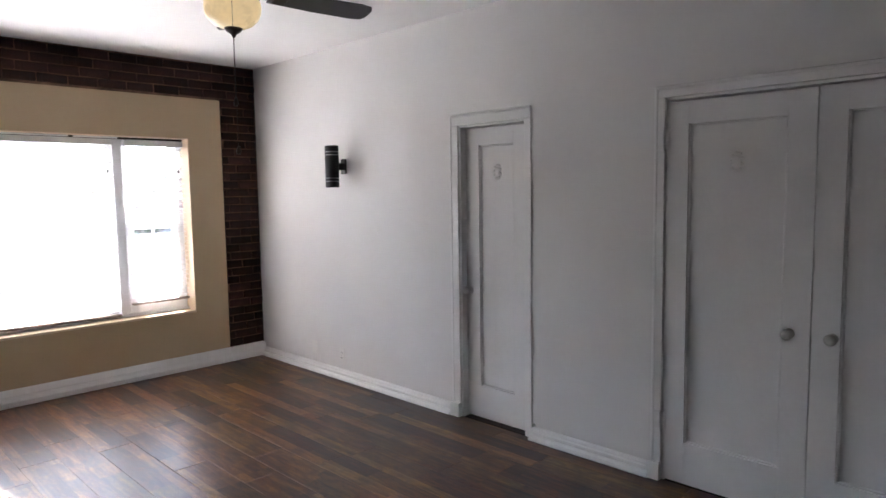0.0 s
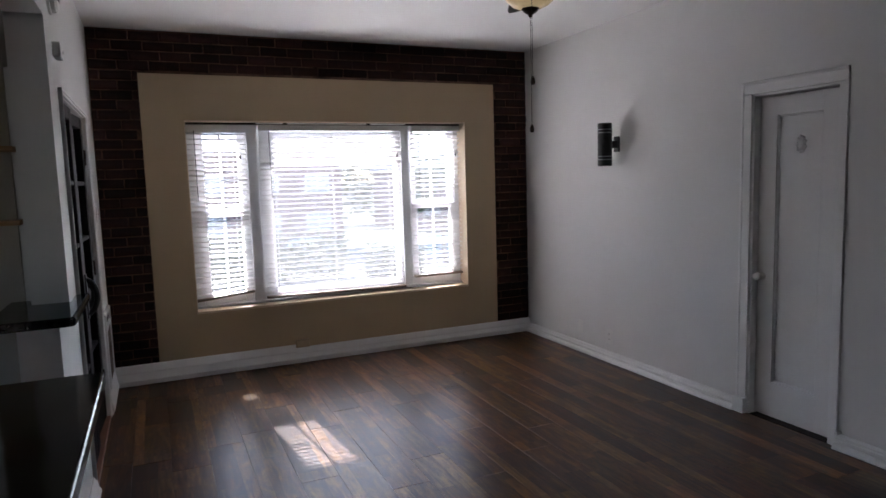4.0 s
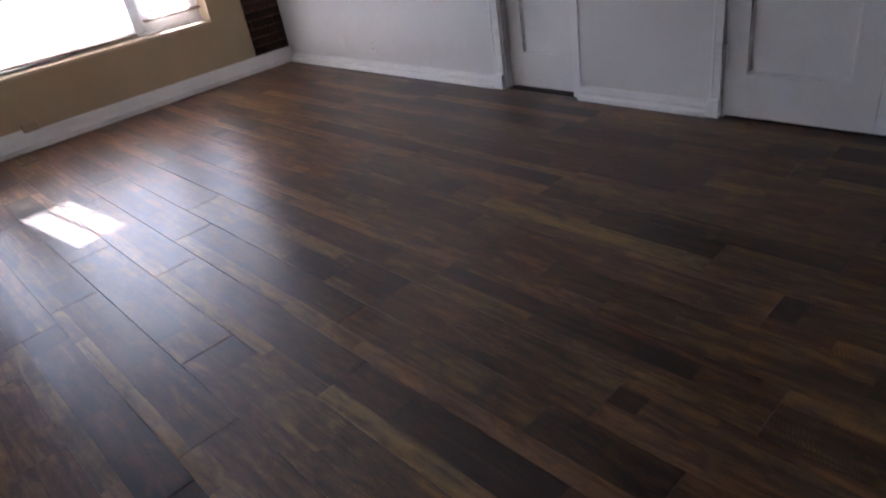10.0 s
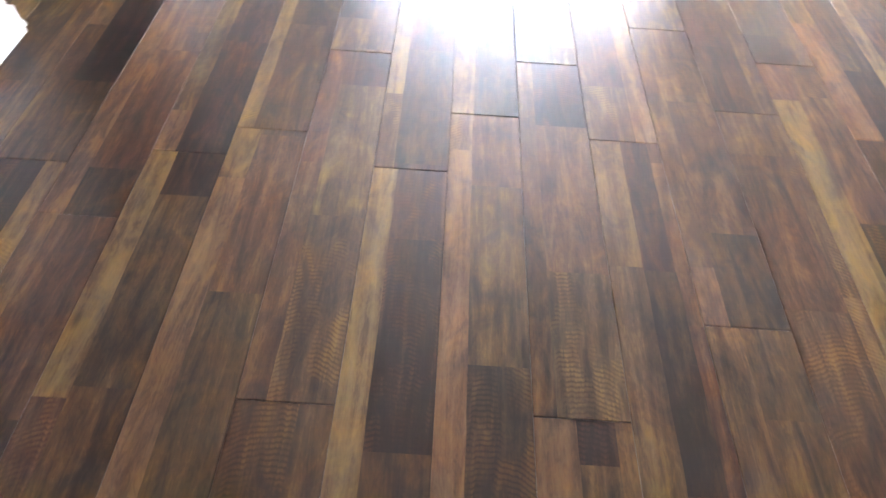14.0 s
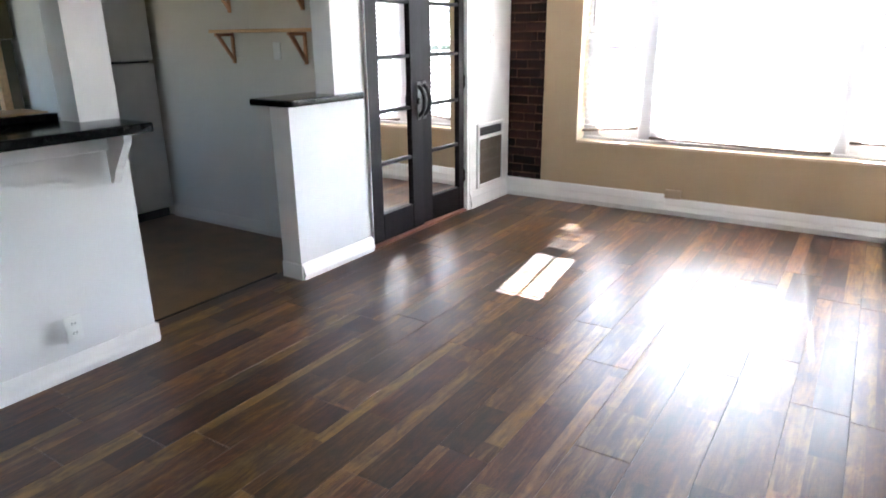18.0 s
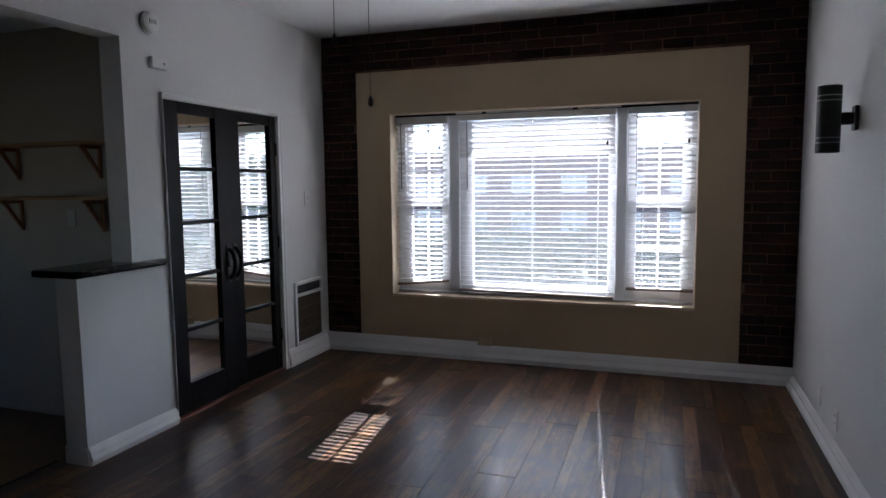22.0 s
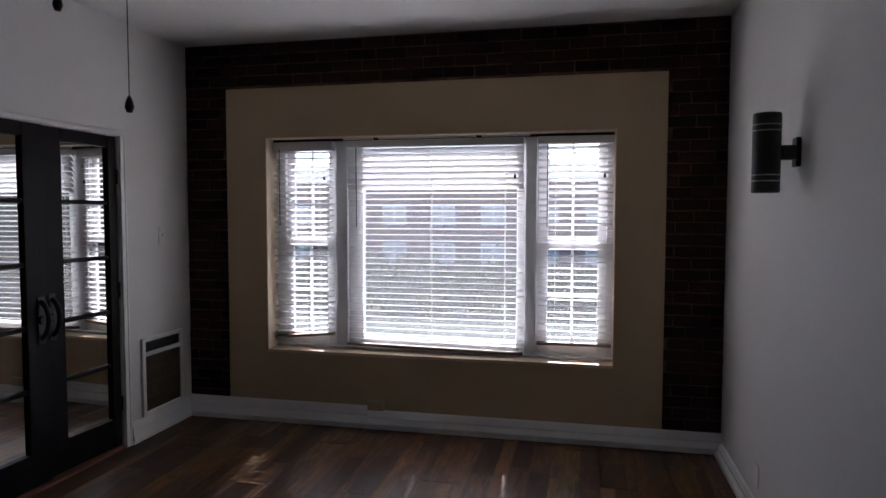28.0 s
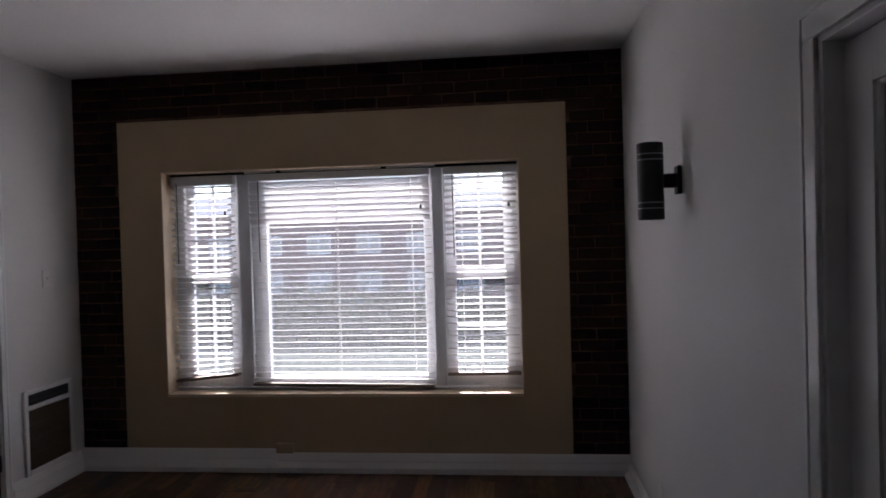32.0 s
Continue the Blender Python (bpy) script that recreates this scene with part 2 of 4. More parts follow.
def laminate():
    """Laminate board: strips of different brown printed on each board, with grain, knots and a satin coat."""
    m = bpy.data.materials.new("brown_laminate_board")
    m.use_nodes = True
    n, link = m.node_tree.nodes, m.node_tree.links.new
    b = n["Principled BSDF"]
    co, info, sep = n.new("ShaderNodeTexCoord"), n.new("ShaderNodeObjectInfo"), n.new("ShaderNodeSeparateXYZ")
    link(co.outputs["Object"], sep.inputs[0])

    def math_(op, a, b_=None, c=None):
        k = n.new("ShaderNodeMath")
        k.operation = op
        for slot, v in enumerate((a, b_, c)):
            if v is None:
                continue
            if isinstance(v, (int, float)):
                k.inputs[slot].default_value = v
            else:
                link(v, k.inputs[slot])
        return k.outputs[0]

    def noise(x, y, z, scale=1.0, detail=4.0, rough=0.55, bend=0.0):
        v, k = n.new("ShaderNodeCombineXYZ"), n.new("ShaderNodeTexNoise")
        for slot, val in enumerate((x, y, z)):
            link(val, v.inputs[slot])
        link(v.outputs[0], k.inputs[0])
        k.inputs["Scale"].default_value, k.inputs["Detail"].default_value = scale, detail
        k.inputs["Roughness"].default_value, k.inputs["Distortion"].default_value = rough, bend
        return k.outputs[0]

    def white(a, b_=None):
        k = n.new("ShaderNodeTexWhiteNoise")
        if b_ is None:
            k.noise_dimensions = "1D"
            link(a, k.inputs["W"])
        else:
            k.noise_dimensions = "2D"
            v = n.new("ShaderNodeCombineXYZ")
            link(a, v.inputs[0]), link(b_, v.inputs[1])
            link(v.outputs[0], k.inputs["Vector"])
        return k.outputs["Value"]

    def spread(v, a, b_, lo, hi):
        k = n.new("ShaderNodeMapRange")
        k.inputs[1].default_value, k.inputs[2].default_value, k.inputs[3].default_value, k.inputs[4].default_value = a, b_, lo, hi
        link(v, k.inputs[0])
        return k.outputs[0]

    rnd, X, Y = info.outputs["Random"], sep.outputs["X"], sep.outputs["Y"]
    own = math_("MULTIPLY", rnd, 91.7)
    # a narrow pale strip and a wide strip on each board, some with a third; the edges between them waver
    waver = math_("MULTIPLY", math_("SUBTRACT", noise(math_("MULTIPLY", X, 0.0), math_("MULTIPLY", Y, 7.0), own, 1.0, 3.0), 0.5), 0.008)
    xs = math_("ADD", X, waver)
    flip = math_("SUBTRACT", math_("MULTIPLY", math_("GREATER_THAN", white(math_("ADD", own, 3.3)), 0.35), 2.0), 1.0)
    xf = math_("MULTIPLY", xs, flip)
    split = math_("MULTIPLY_ADD", white(math_("ADD", own, 1.7)), 0.045, -0.055)
    wide = math_("GREATER_THAN", xf, split)
    third = math_("MULTIPLY", math_("GREATER_THAN", xf, 0.066), math_("GREATER_THAN", white(math_("ADD", own, 5.9)), 0.75))
    lane = math_("ADD", wide, third)
    seed = math_("MULTIPLY_ADD", lane, 7.31, own)
    along = math_("ADD", math_("MULTIPLY", Y, math_("MULTIPLY_ADD", wide, 1.05, 0.75)), math_("MULTIPLY", white(seed), 5.0))
    block = math_("FLOOR", along)
    within = math_("FRACT", along)
    tone = white(block, seed)
    seed2 = math_("MULTIPLY_ADD", block, 3.7, seed)
    streak = noise(math_("MULTIPLY", X, 26.0), math_("MULTIPLY", Y, 2.4), seed2, 1.0, 5.0, 0.55, 1.2)
    cloud = noise(math_("MULTIPLY", X, 14.0), math_("MULTIPLY", Y, 6.5), seed2, 1.0, 7.0, 0.62, 0.9)
    fine = noise(math_("MULTIPLY", X, 300.0), math_("MULTIPLY", Y, 10.0), seed2, 1.0, 4.0, 0.6)
    flame = noise(math_("MULTIPLY", X, 90.0), math_("MULTIPLY", Y, 26.0), seed2, 1.0, 3.0, 0.6, 1.6)
    # pale narrow strips; wide ones mid brown, one in three dark at its sawn end and paling along it
    base = math_("ADD", math_("MULTIPLY", tone, 0.30), math_("MULTIPLY_ADD", wide, -0.19, 0.47))
    burnt = math_("MULTIPLY", math_("LESS_THAN", tone, 0.30), math_("MULTIPLY_ADD", wide, 0.75, 0.25))
    base = math_("SUBTRACT", base, math_("MULTIPLY", burnt, math_("MULTIPLY", math_("SUBTRACT", 1.05, within), 0.12)))
    value = math_("ADD", base, math_("MULTIPLY", math_("SUBTRACT", streak, 0.5), 0.95))
    value = math_("ADD", value, math_("MULTIPLY", math_("SUBTRACT", cloud, 0.5), 1.0))
    value = math_("ADD", value, math_("MULTIPLY", math_("SUBTRACT", fine, 0.5), 0.16))
    value = math_("ADD", value, math_("MULTIPLY", math_("SUBTRACT", flame, 0.5), 0.32))
    # arcs of saw marks across a few blocks
    arc = math_("SINE", math_("MULTIPLY", math_("ADD", Y, math_("ADD", math_("MULTIPLY", math_("MULTIPLY", X, X), 3.0), math_("MULTIPLY", streak, 0.03))), 520.0))
    patch = math_("MULTIPLY", math_("LESS_THAN", white(math_("ADD", seed2, 9.1)), 0.22), spread(cloud, 0.46, 0.60, 0.0, 0.17))
    value = math_("SUBTRACT", value, math_("MULTIPLY", math_("MAXIMUM", arc, -0.2), patch))
    ramp = n.new("ShaderNodeValToRGB")
    e = ramp.color_ramp.elements
    e[0].position, e[0].color = 0.0, (0.017, 0.0076, 0.0052, 1)
    e[1].position, e[1].color = 1.0, (0.27, 0.162, 0.068, 1)
    for p, c in ((0.20, (0.029, 0.0130, 0.0078)), (0.38, (0.057, 0.0268, 0.0138)), (0.56, (0.102, 0.0515, 0.0240)), (0.74, (0.174, 0.1000, 0.0430))):
        e.new(p).color = (*c, 1)
    link(value, ramp.inputs[0])
    # some blocks lean to red
    hue = n.new("ShaderNodeHueSaturation")
    link(ramp.outputs[0], hue.inputs["Color"])
    link(spread(white(math_("ADD", seed2, 0.5)), 0.0, 1.0, 0.480, 0.507), hue.inputs["Hue"])
    link(spread(cloud, 0.3, 0.7, 0.90, 1.16), hue.inputs["Saturation"])
    # knots and short dark cracks
    def spots(sx, sy, near, far, strength, keep):
        v, k = n.new("ShaderNodeCombineXYZ"), n.new("ShaderNodeTexVoronoi")
        link(math_("MULTIPLY", math_("MULTIPLY_ADD", math_("SUBTRACT", streak, 0.5), 0.006, X), sx), v.inputs[0]), link(math_("MULTIPLY", Y, sy), v.inputs[1]), link(own, v.inputs[2])
        k.inputs["Scale"].default_value = 1.0
        link(v.outputs[0], k.inputs[0])
        pick = n.new("ShaderNodeSeparateColor")
        link(k.outputs["Color"], pick.inputs[0])
        return math_("MULTIPLY", spread(k.outputs["Distance"], near, far, strength, 0.0), math_("LESS_THAN", pick.outputs[0], keep))

    marks = math_("MAXIMUM", spots(11.0, 4.5, 0.05, 0.17, 0.6, 0.10), spots(70.0, 5.5, 0.03, 0.14, 0.6, 0.06))
    dark = n.new("ShaderNodeMix")
    dark.data_type = "RGBA"
    link(marks, dark.inputs[0]), link(hue.outputs[0], dark.inputs[6])
    dark.inputs[7].default_value = (0.016, 0.010, 0.008, 1)
    link(dark.outputs[2], b.inputs["Base Color"])
    link(spread(math_("ADD", cloud, math_("MULTIPLY", fine, 0.5)), 0.4, 1.1, 0.29, 0.40), b.inputs["Roughness"])
    b.inputs["Specular IOR Level"].default_value = 0.43
    bp = n.new("ShaderNodeBump")
    bp.inputs["Strength"].default_value, bp.inputs["Distance"].default_value = 0.05, 0.001
    link(fine, bp.inputs["Height"]), link(bp.outputs[0], b.inputs["Normal"])
    return m


LAMINATE = laminate()


# ---------------------------------------------------------------- mesh helpers
def box(bm, x0, x1, y0, y1, z0, z1, bevel=0.0, seg=1):
    """A box between two corners, with rounded edges if asked."""
    vs = bmesh.ops.create_cube(bm, size=1.0)["verts"]
    sx, sy, sz = abs(x1 - x0), abs(y1 - y0), abs(z1 - z0)
    for v in vs:
        v.co = Vector(((x0 + x1) / 2 + v.co.x * sx, (y0 + y1) / 2 + v.co.y * sy, (z0 + z1) / 2 + v.co.z * sz))
    if bevel:
        es = list({e for v in vs for e in v.link_edges})
        bmesh.ops.bevel(bm, geom=es, offset=min(bevel, sx * 0.45, sy * 0.45, sz * 0.45), segments=seg, affect="EDGES", profile=0.5)
    return bm


def boxes(*rows, bevel=0.0, seg=1):
    bm = bmesh.new()
    for r in rows:
        box(bm, *r, bevel=bevel, seg=seg)
    return bm


def turned(bm, rings, at=(0, 0, 0), axis="z", sides=24, cap=True):
    """A lathe shape from (radius, height) rings along an axis."""
    put = {"z": lambda a, b, h: (a, b, h), "x": lambda a, b, h: (h, a, b), "y": lambda a, b, h: (a, h, b)}[axis]
    loops = []
    for r, h in rings:
        loops.append([bm.verts.new(Vector(put(r * math.cos(k * math.tau / sides), r * math.sin(k * math.tau / sides), h)) + Vector(at)) for k in range(sides)])
    for a, b in zip(loops, loops[1:]):
        for k in range(sides):
            bm.faces.new((a[k], a[(k + 1) % sides], b[(k + 1) % sides], b[k]))
    if cap:
        bm.faces.new(loops[0]), bm.faces.new(loops[-1])
    bmesh.ops.recalc_face_normals(bm, faces=bm.faces)
    return bm


def prism(bm, outline, along, width):
    """A flat outline of (a, b) pairs drawn out along an axis: 'x' -> (y, z), 'y' -> (x, z), 'z' -> (x, y)."""
    lo, hi = width
    put = {"x": lambda a, b, c: (c, a, b), "y": lambda a, b, c: (a, c, b), "z": lambda a, b, c: (a, b, c)}[along]
    one = [bm.verts.new(put(a, b, lo)) for a, b in outline]
    two = [bm.verts.new(put(a, b, hi)) for a, b in outline]
    bm.faces.new(one), bm.faces.new(two)
    for k in range(len(one)):
        bm.faces.new((one[k], one[(k + 1) % len(one)], two[(k + 1) % len(one)], two[k]))
    bmesh.ops.recalc_face_normals(bm, faces=bm.faces)
    return bm


def tube(bm, pts, r, sides=8):
    """A round bar along points."""
    pts = [Vector(p) for p in pts]
    loops = []
    for k, p in enumerate(pts):
        d = (pts[min(k + 1, len(pts) - 1)] - pts[max(k - 1, 0)]).normalized()
        u = d.cross(Vector((0.13, 0.31, 0.94))).normalized()
        v = d.cross(u)
        loops.append([bm.verts.new(p + r * (math.cos(a) * u + math.sin(a) * v)) for a in (j * math.tau / sides for j in range(sides))])
    for a, b in zip(loops, loops[1:]):
        for k in range(sides):
            bm.faces.new((a[k], a[(k + 1) % sides], b[(k + 1) % sides], b[k]))
    bm.faces.new(loops[0]), bm.faces.new(loops[-1])
    bmesh.ops.recalc_face_normals(bm, faces=bm.faces)
    return bm


def mesh_of(name, bm, material, smooth=False):
    me = bpy.data.meshes.new(name)
    bm.to_mesh(me)
    bm.free()
    me.materials.append(material)
    if smooth:
        me.shade_smooth() if hasattr(me, "shade_smooth") else None
    return me


def part(name, bm, material, parent=None, label="", smooth=False):
    ob = new(name, mesh_of(name, bm, material, smooth))
    if parent:
        ob.parent = parent
    if label:
        ob["label"] = label
    return ob


def thing(name, label, category, group="", at=(0, 0, 0), kind=""):
    ob = new(name)
    ob.location = at
    ob.empty_display_size = 0.05
    return tagged(ob, label, category, group, kind)


def setting(name, bm, material, label, category=""):
    return tagged(part(name, bm, material), label, category, kind="structure")


# ---------------------------------------------------------------- shell
XL, XI = -3.82, -3.97          # left wall: room face, kitchen face
H = 2.785                       # ceiling
YB = -7.2                      # back wall
WX0, WX1, WZ0, WZ1 = -3.17, -0.68, 0.52, 2.098   # window opening
PX0, PX1, PZ1 = -3.482, -0.367, 2.457            # tan panel

wall_north = setting("wall_north", boxes(
    (XL - 0.2, WX0, 0.012, 0.30, 0, H + 0.1), (WX1, 0.2, 0.012, 0.30, 0, H + 0.1),
    (WX0, WX1, 0.012, 0.30, 0, WZ0), (WX0, WX1, 0.012, 0.30, WZ1, H + 0.1)), MORTAR,
    "window wall with a dark brick surround round a tan panel", "wall")
part("plaster_panel", boxes((PX0, WX0, -0.003, 0.012, 0, PZ1), (WX1, PX1, -0.003, 0.012, 0, PZ1),
                            (WX0, WX1, -0.003, 0.012, 0, WZ0), (WX0, WX1, -0.003, 0.012, WZ1, PZ1)), TAN, wall_north, "smooth tan painted panel")
part("window_reveal", boxes((WX0, WX0 + 0.006, 0.0, 0.17, WZ0, WZ1), (WX1 - 0.006, WX1, 0.0, 0.17, WZ0, WZ1),
                            (WX0 + 0.006, WX1 - 0.006, 0.0, 0.17, WZ0, WZ0 + 0.018), (WX0 + 0.006, WX1 - 0.006, 0.0, 0.17, WZ1 - 0.006, WZ1)),
     CREAM, wall_north, "cream painted window recess")

D1A, D1B, D1H = -2.69, -3.262, 2.035     # single closet door opening
D2A, D2B, D2H = -4.182, -5.61, 2.062     # double closet opening
wall_east = setting("wall_east", boxes(
    (0, 0.14, D1A, 0.012, 0, H), (0, 0.14, D2A, D1B, 0, H), (0, 0.14, YB, D2B, 0, H),
    (0, 0.14, D1B, D1A, D1H, H), (0, 0.14, D2B, D2A, D2H, H)), WALL, "plain white painted wall", "wall")
setting("closet_back_1", boxes((0.14, 0.2, D1B - 0.1, D1A + 0.1, 0, D1H + 0.1)), WALL, "closed back of the closet", "wall")
setting("closet_back_2", boxes((0.14, 0.2, D2B - 0.1, D2A + 0.1, 0, D2H + 0.1)), WALL, "closed back of the closet", "wall")

FA, FB, FH = -0.735, -1.966, 2.042       # french door opening
POST, STUB, BAR, BAREND, HEAD = -2.262, -2.645, -3.612, -5.5, 2.345
wall_west = setting("wall_west", boxes(
    (XI, XL, FA, 0.012, 0, H), (XI, XL, FB, FA, FH, H), (XI, XL, POST, FB, 0, H),
    (XI, XL, STUB, POST, 0, 1.025), (XI, XL, BAREND, POST, HEAD, H),
    (XI, XL - 0.022, BAREND, BAR, 0, 1.02), (XI, XL, YB, BAREND, 0, H)), WALL, "white wall with a doorway and a pass-through to the kitchen", "wall")
setting("pass_through_post", boxes((-4.0, -3.855, -3.79, BAR, 1.066, HEAD)), WALL, "white square post standing on the bar", "post")
setting("kitchen_partition", boxes((0, 0.62, -0.02, 0.02, 0, 2.488)), WALL, "short slanting white partition behind the post on the bar", "wall").matrix_basis = pose(-4.002, -3.76, 0, 0, 0, 151.2)
setting("wall_south", boxes((XL, 0.0, YB - 0.12, YB, 0, H)), WALL, "plain white painted wall", "wall")
setting("ceiling", boxes((XL - 0.2, 0.2, YB - 0.1, 0.012, H, H + 0.1)), CEIL, "flat white painted ceiling", "ceiling")
setting("door_backing", boxes((XI - 0.05, XI - 0.005, FB - 0.1, FA + 0.1, 0, FH + 0.1)), WALL, "wall behind the mirrored doors", "wall")

setting("floor_slab", boxes((-6.75, 0.4, YB - 0.2, 0.3, -0.35, -0.061)), UNDERLAY, "solid slab under the floors", "floor")
setting("closet_floor", boxes((0.02, 0.2, D2B - 0.1, D1A + 0.1, -0.06, -0.001)), UNDERLAY, "dark closet floor", "floor")

# kitchen
KX, KY, KH = -6.62, -2.08, 2.49
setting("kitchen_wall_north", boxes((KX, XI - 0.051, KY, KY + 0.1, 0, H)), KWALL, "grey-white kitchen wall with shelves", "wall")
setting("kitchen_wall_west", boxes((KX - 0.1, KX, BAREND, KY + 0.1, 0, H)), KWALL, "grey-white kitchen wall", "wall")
# made-up opening out of view, sized to brighten the kitchen
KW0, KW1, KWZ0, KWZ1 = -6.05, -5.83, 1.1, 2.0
setting("kitchen_wall_south", boxes((KX, KW0, BAREND - 0.1, BAREND, 0, H), (KW1, XI, BAREND - 0.1, BAREND, 0, H), (KW0, KW1, BAREND - 0.1, BAREND, 0, KWZ0), (KW0, KW1, BAREND - 0.1, BAREND, KWZ1, H)), KWALL, "grey-white kitchen wall with an unseen slot added to let daylight in", "wall")
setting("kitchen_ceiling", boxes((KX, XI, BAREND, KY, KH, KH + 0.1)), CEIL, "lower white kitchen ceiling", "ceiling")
setting("kitchen_floor", boxes((KX, -4.035, BAREND, KY, -0.06, -0.004)), KFLOOR, "brown vinyl kitchen floor", "floor")
setting("kitchen_threshold", boxes((-4.05, -4.028, BAR + 0.002, STUB - 0.002, -0.03, 0.004), bevel=0.003), ESPRESSO, "dark wooden threshold strip", "threshold")
setting("room_sealing", boxes((KX - 0.1, XI - 0.051, KY + 0.101, 0.3, 0, H)), KWALL, "solid wall mass behind the kitchen", "wall")


# ---------------------------------------------------------------- trim
def skirting(name, wall, a, b, h, label="white moulded baseboard along the wall"):
    """A moulded baseboard with a shoe strip. wall: 'n', 'e', 'w' (or 'k' kitchen north); a, b: along it."""
    low = 0.034 if wall == "n" else 0.022
    prof = [(0, 0), (0.048, 0), (0.050, 0.010), (0.044, 0.024), (0.030, 0.031), (0.022, 0.033), (0.022, 0.037), (0.026, 0.041), (0.025, 0.056), (0.018, 0.061), (0.016, 0.066), (0.019, 0.070), (0.012, h - 0.003), (0.006, h), (0, h)] if wall == "e" else [(0, 0), (0.025, 0), (0.025, low), (0.036, low + 0.004), (0.034, low + 0.012), (0.022, h * 0.55), (0.020, h * 0.60), (0.024, h * 0.62), (0.023, h * 0.66), (0.012, h - 0.012), (0.006, h), (0, h)]
    bm = bmesh.new()
    if wall == "n":
        prism(bm, [(-0.003 - w, z) for w, z in prof], "x", (a, b))
    elif wall == "k":
        prism(bm, [(KY - w, z) for w, z in prof], "x", (a, b))
    elif wall == "e":
        prism(bm, [(-w, z) for w, z in prof], "y", (a, b))
    else:
        prism(bm, [(XL + w, z) for w, z in prof], "y", (a, b))
    return setting(name, bm, KWALL if wall == "k" else TRIM, label, "baseboard")


skirting("baseboard", "n", XL, -2.38, 0.163)
skirting("baseboard", "n", -2.38, 0, 0.136)
skirting("baseboard", "e", D1A + 0.084, -0.037, 0.082)
skirting("baseboard", "e", D2A + 0.066, D1B - 0.045, 0.082)
skirting("baseboard", "e", YB, D2B - 0.07, 0.082)
skirting("baseboard", "w", FA + 0.055, -0.037, 0.15)
skirting("baseboard", "w", STUB, FB - 0.014, 0.10)
skirting("baseboard", "w", BAREND, BAR, 0.092).location.x = -0.022
# takes the darker wall tone instead of white trim, for the dim kitchen
skirting("baseboard", "k", -5.8, XI - 0.06, 0.09, "baseboard along the kitchen wall, toned down to look dim")
setting("baseboard_end", boxes((XI, XL + 0.014, STUB - 0.012, STUB, 0, 0.098), (XI, XL - 0.008, BAR, BAR + 0.012, 0, 0.088), bevel=0.002), TRIM, "baseboard return on the wall end", "baseboard")


def casing(name, side, a, b, top, w, proud, label, wb=None, wh=None, pb=None):
    """A door casing of three boards with a raised outer band; a and b are the opening's sides, a nearer the window."""
    ob = thing(name, label, "door casing", kind="structure")
    wb, wh = wb or w, wh or w
    for nm, (y0, y1, z0, z1), band, out in (
            ("casing_side", (a, a + w, 0, top), (a + w - 0.018, a + w, 0, top + wh), proud), ("casing_side", (b - wb, b, 0, top), (b - wb, b - wb + min(0.018, wb * 0.6), 0, top + wh), pb or proud),
            ("casing_head", (b - wb, a + w, top, top + wh), (b - wb, a + w, top + wh - min(0.018, wh * 0.6), top + wh), proud)):
        bm = bmesh.new()
        for (p, q, r, s), d in (((y0, y1, z0, z1), out), (band, out + 0.004)):
            if side == "e":
                box(bm, -d, 0, p, q, r, s, bevel=0.004, seg=2)
            else:
                box(bm, XL, XL + d, p, q, r, s, bevel=0.004, seg=2)
        part(nm, bm, TRIM, ob)
    return ob


casing("door_casing_1", "e", D1A, D1B, D1H, 0.076, 0.014, "white moulded casing round the single closet door", 0.044, pb=0.005)
casing("door_casing_2", "e", D2A, D2B, D2H, 0.058, 0.019, "white moulded casing round the double closet doors")
casing("door_casing_3", "w", FA, FB, FH, 0.05, 0.016, "white casing round the dark mirrored doors", 0.012, 0.028)
for nm, a, b, top in (("door_jamb_1", D1A, D1B, D1H), ("door_jamb_2", D2A, D2B, D2H)):
    setting(nm, boxes((-0.001, 0.14, a - 0.016, a, 0, top), (-0.001, 0.14, b, b + 0.016, 0, top), (-0.001, 0.14, b, a, top - 0.016, top), bevel=0.002), TRIM, "white painted door jamb", "door jamb")
setting("plinth_block", boxes((-0.040, 0, D1A - 0.002, D1A + 0.083, 0, 0.10), (-0.040, 0, D2A - 0.002, D2A + 0.064, 0, 0.10), bevel=0.003), TRIM, "white plinth block at the casing foot", "trim")


# ---------------------------------------------------------------- doors
def medallion(bm, x, y, z):
    """A small carved plaster-like shield."""
    for k in range(9):
        a = k * math.tau / 9
        bmesh.ops.create_icosphere(bm, subdivisions=1, radius=0.013, matrix=Matrix.Translation((x, y + 0.026 * math.cos(a), z + 0.043 * math.sin(a))) @ Matrix.Diagonal((0.5, 1, 1, 1)))
    bmesh.ops.create_icosphere(bm, subdivisions=2, radius=0.03, matrix=Matrix.Translation((x, y, z)) @ Matrix.Diagonal((0.28, 0.8, 1.3, 1)))
    return bm


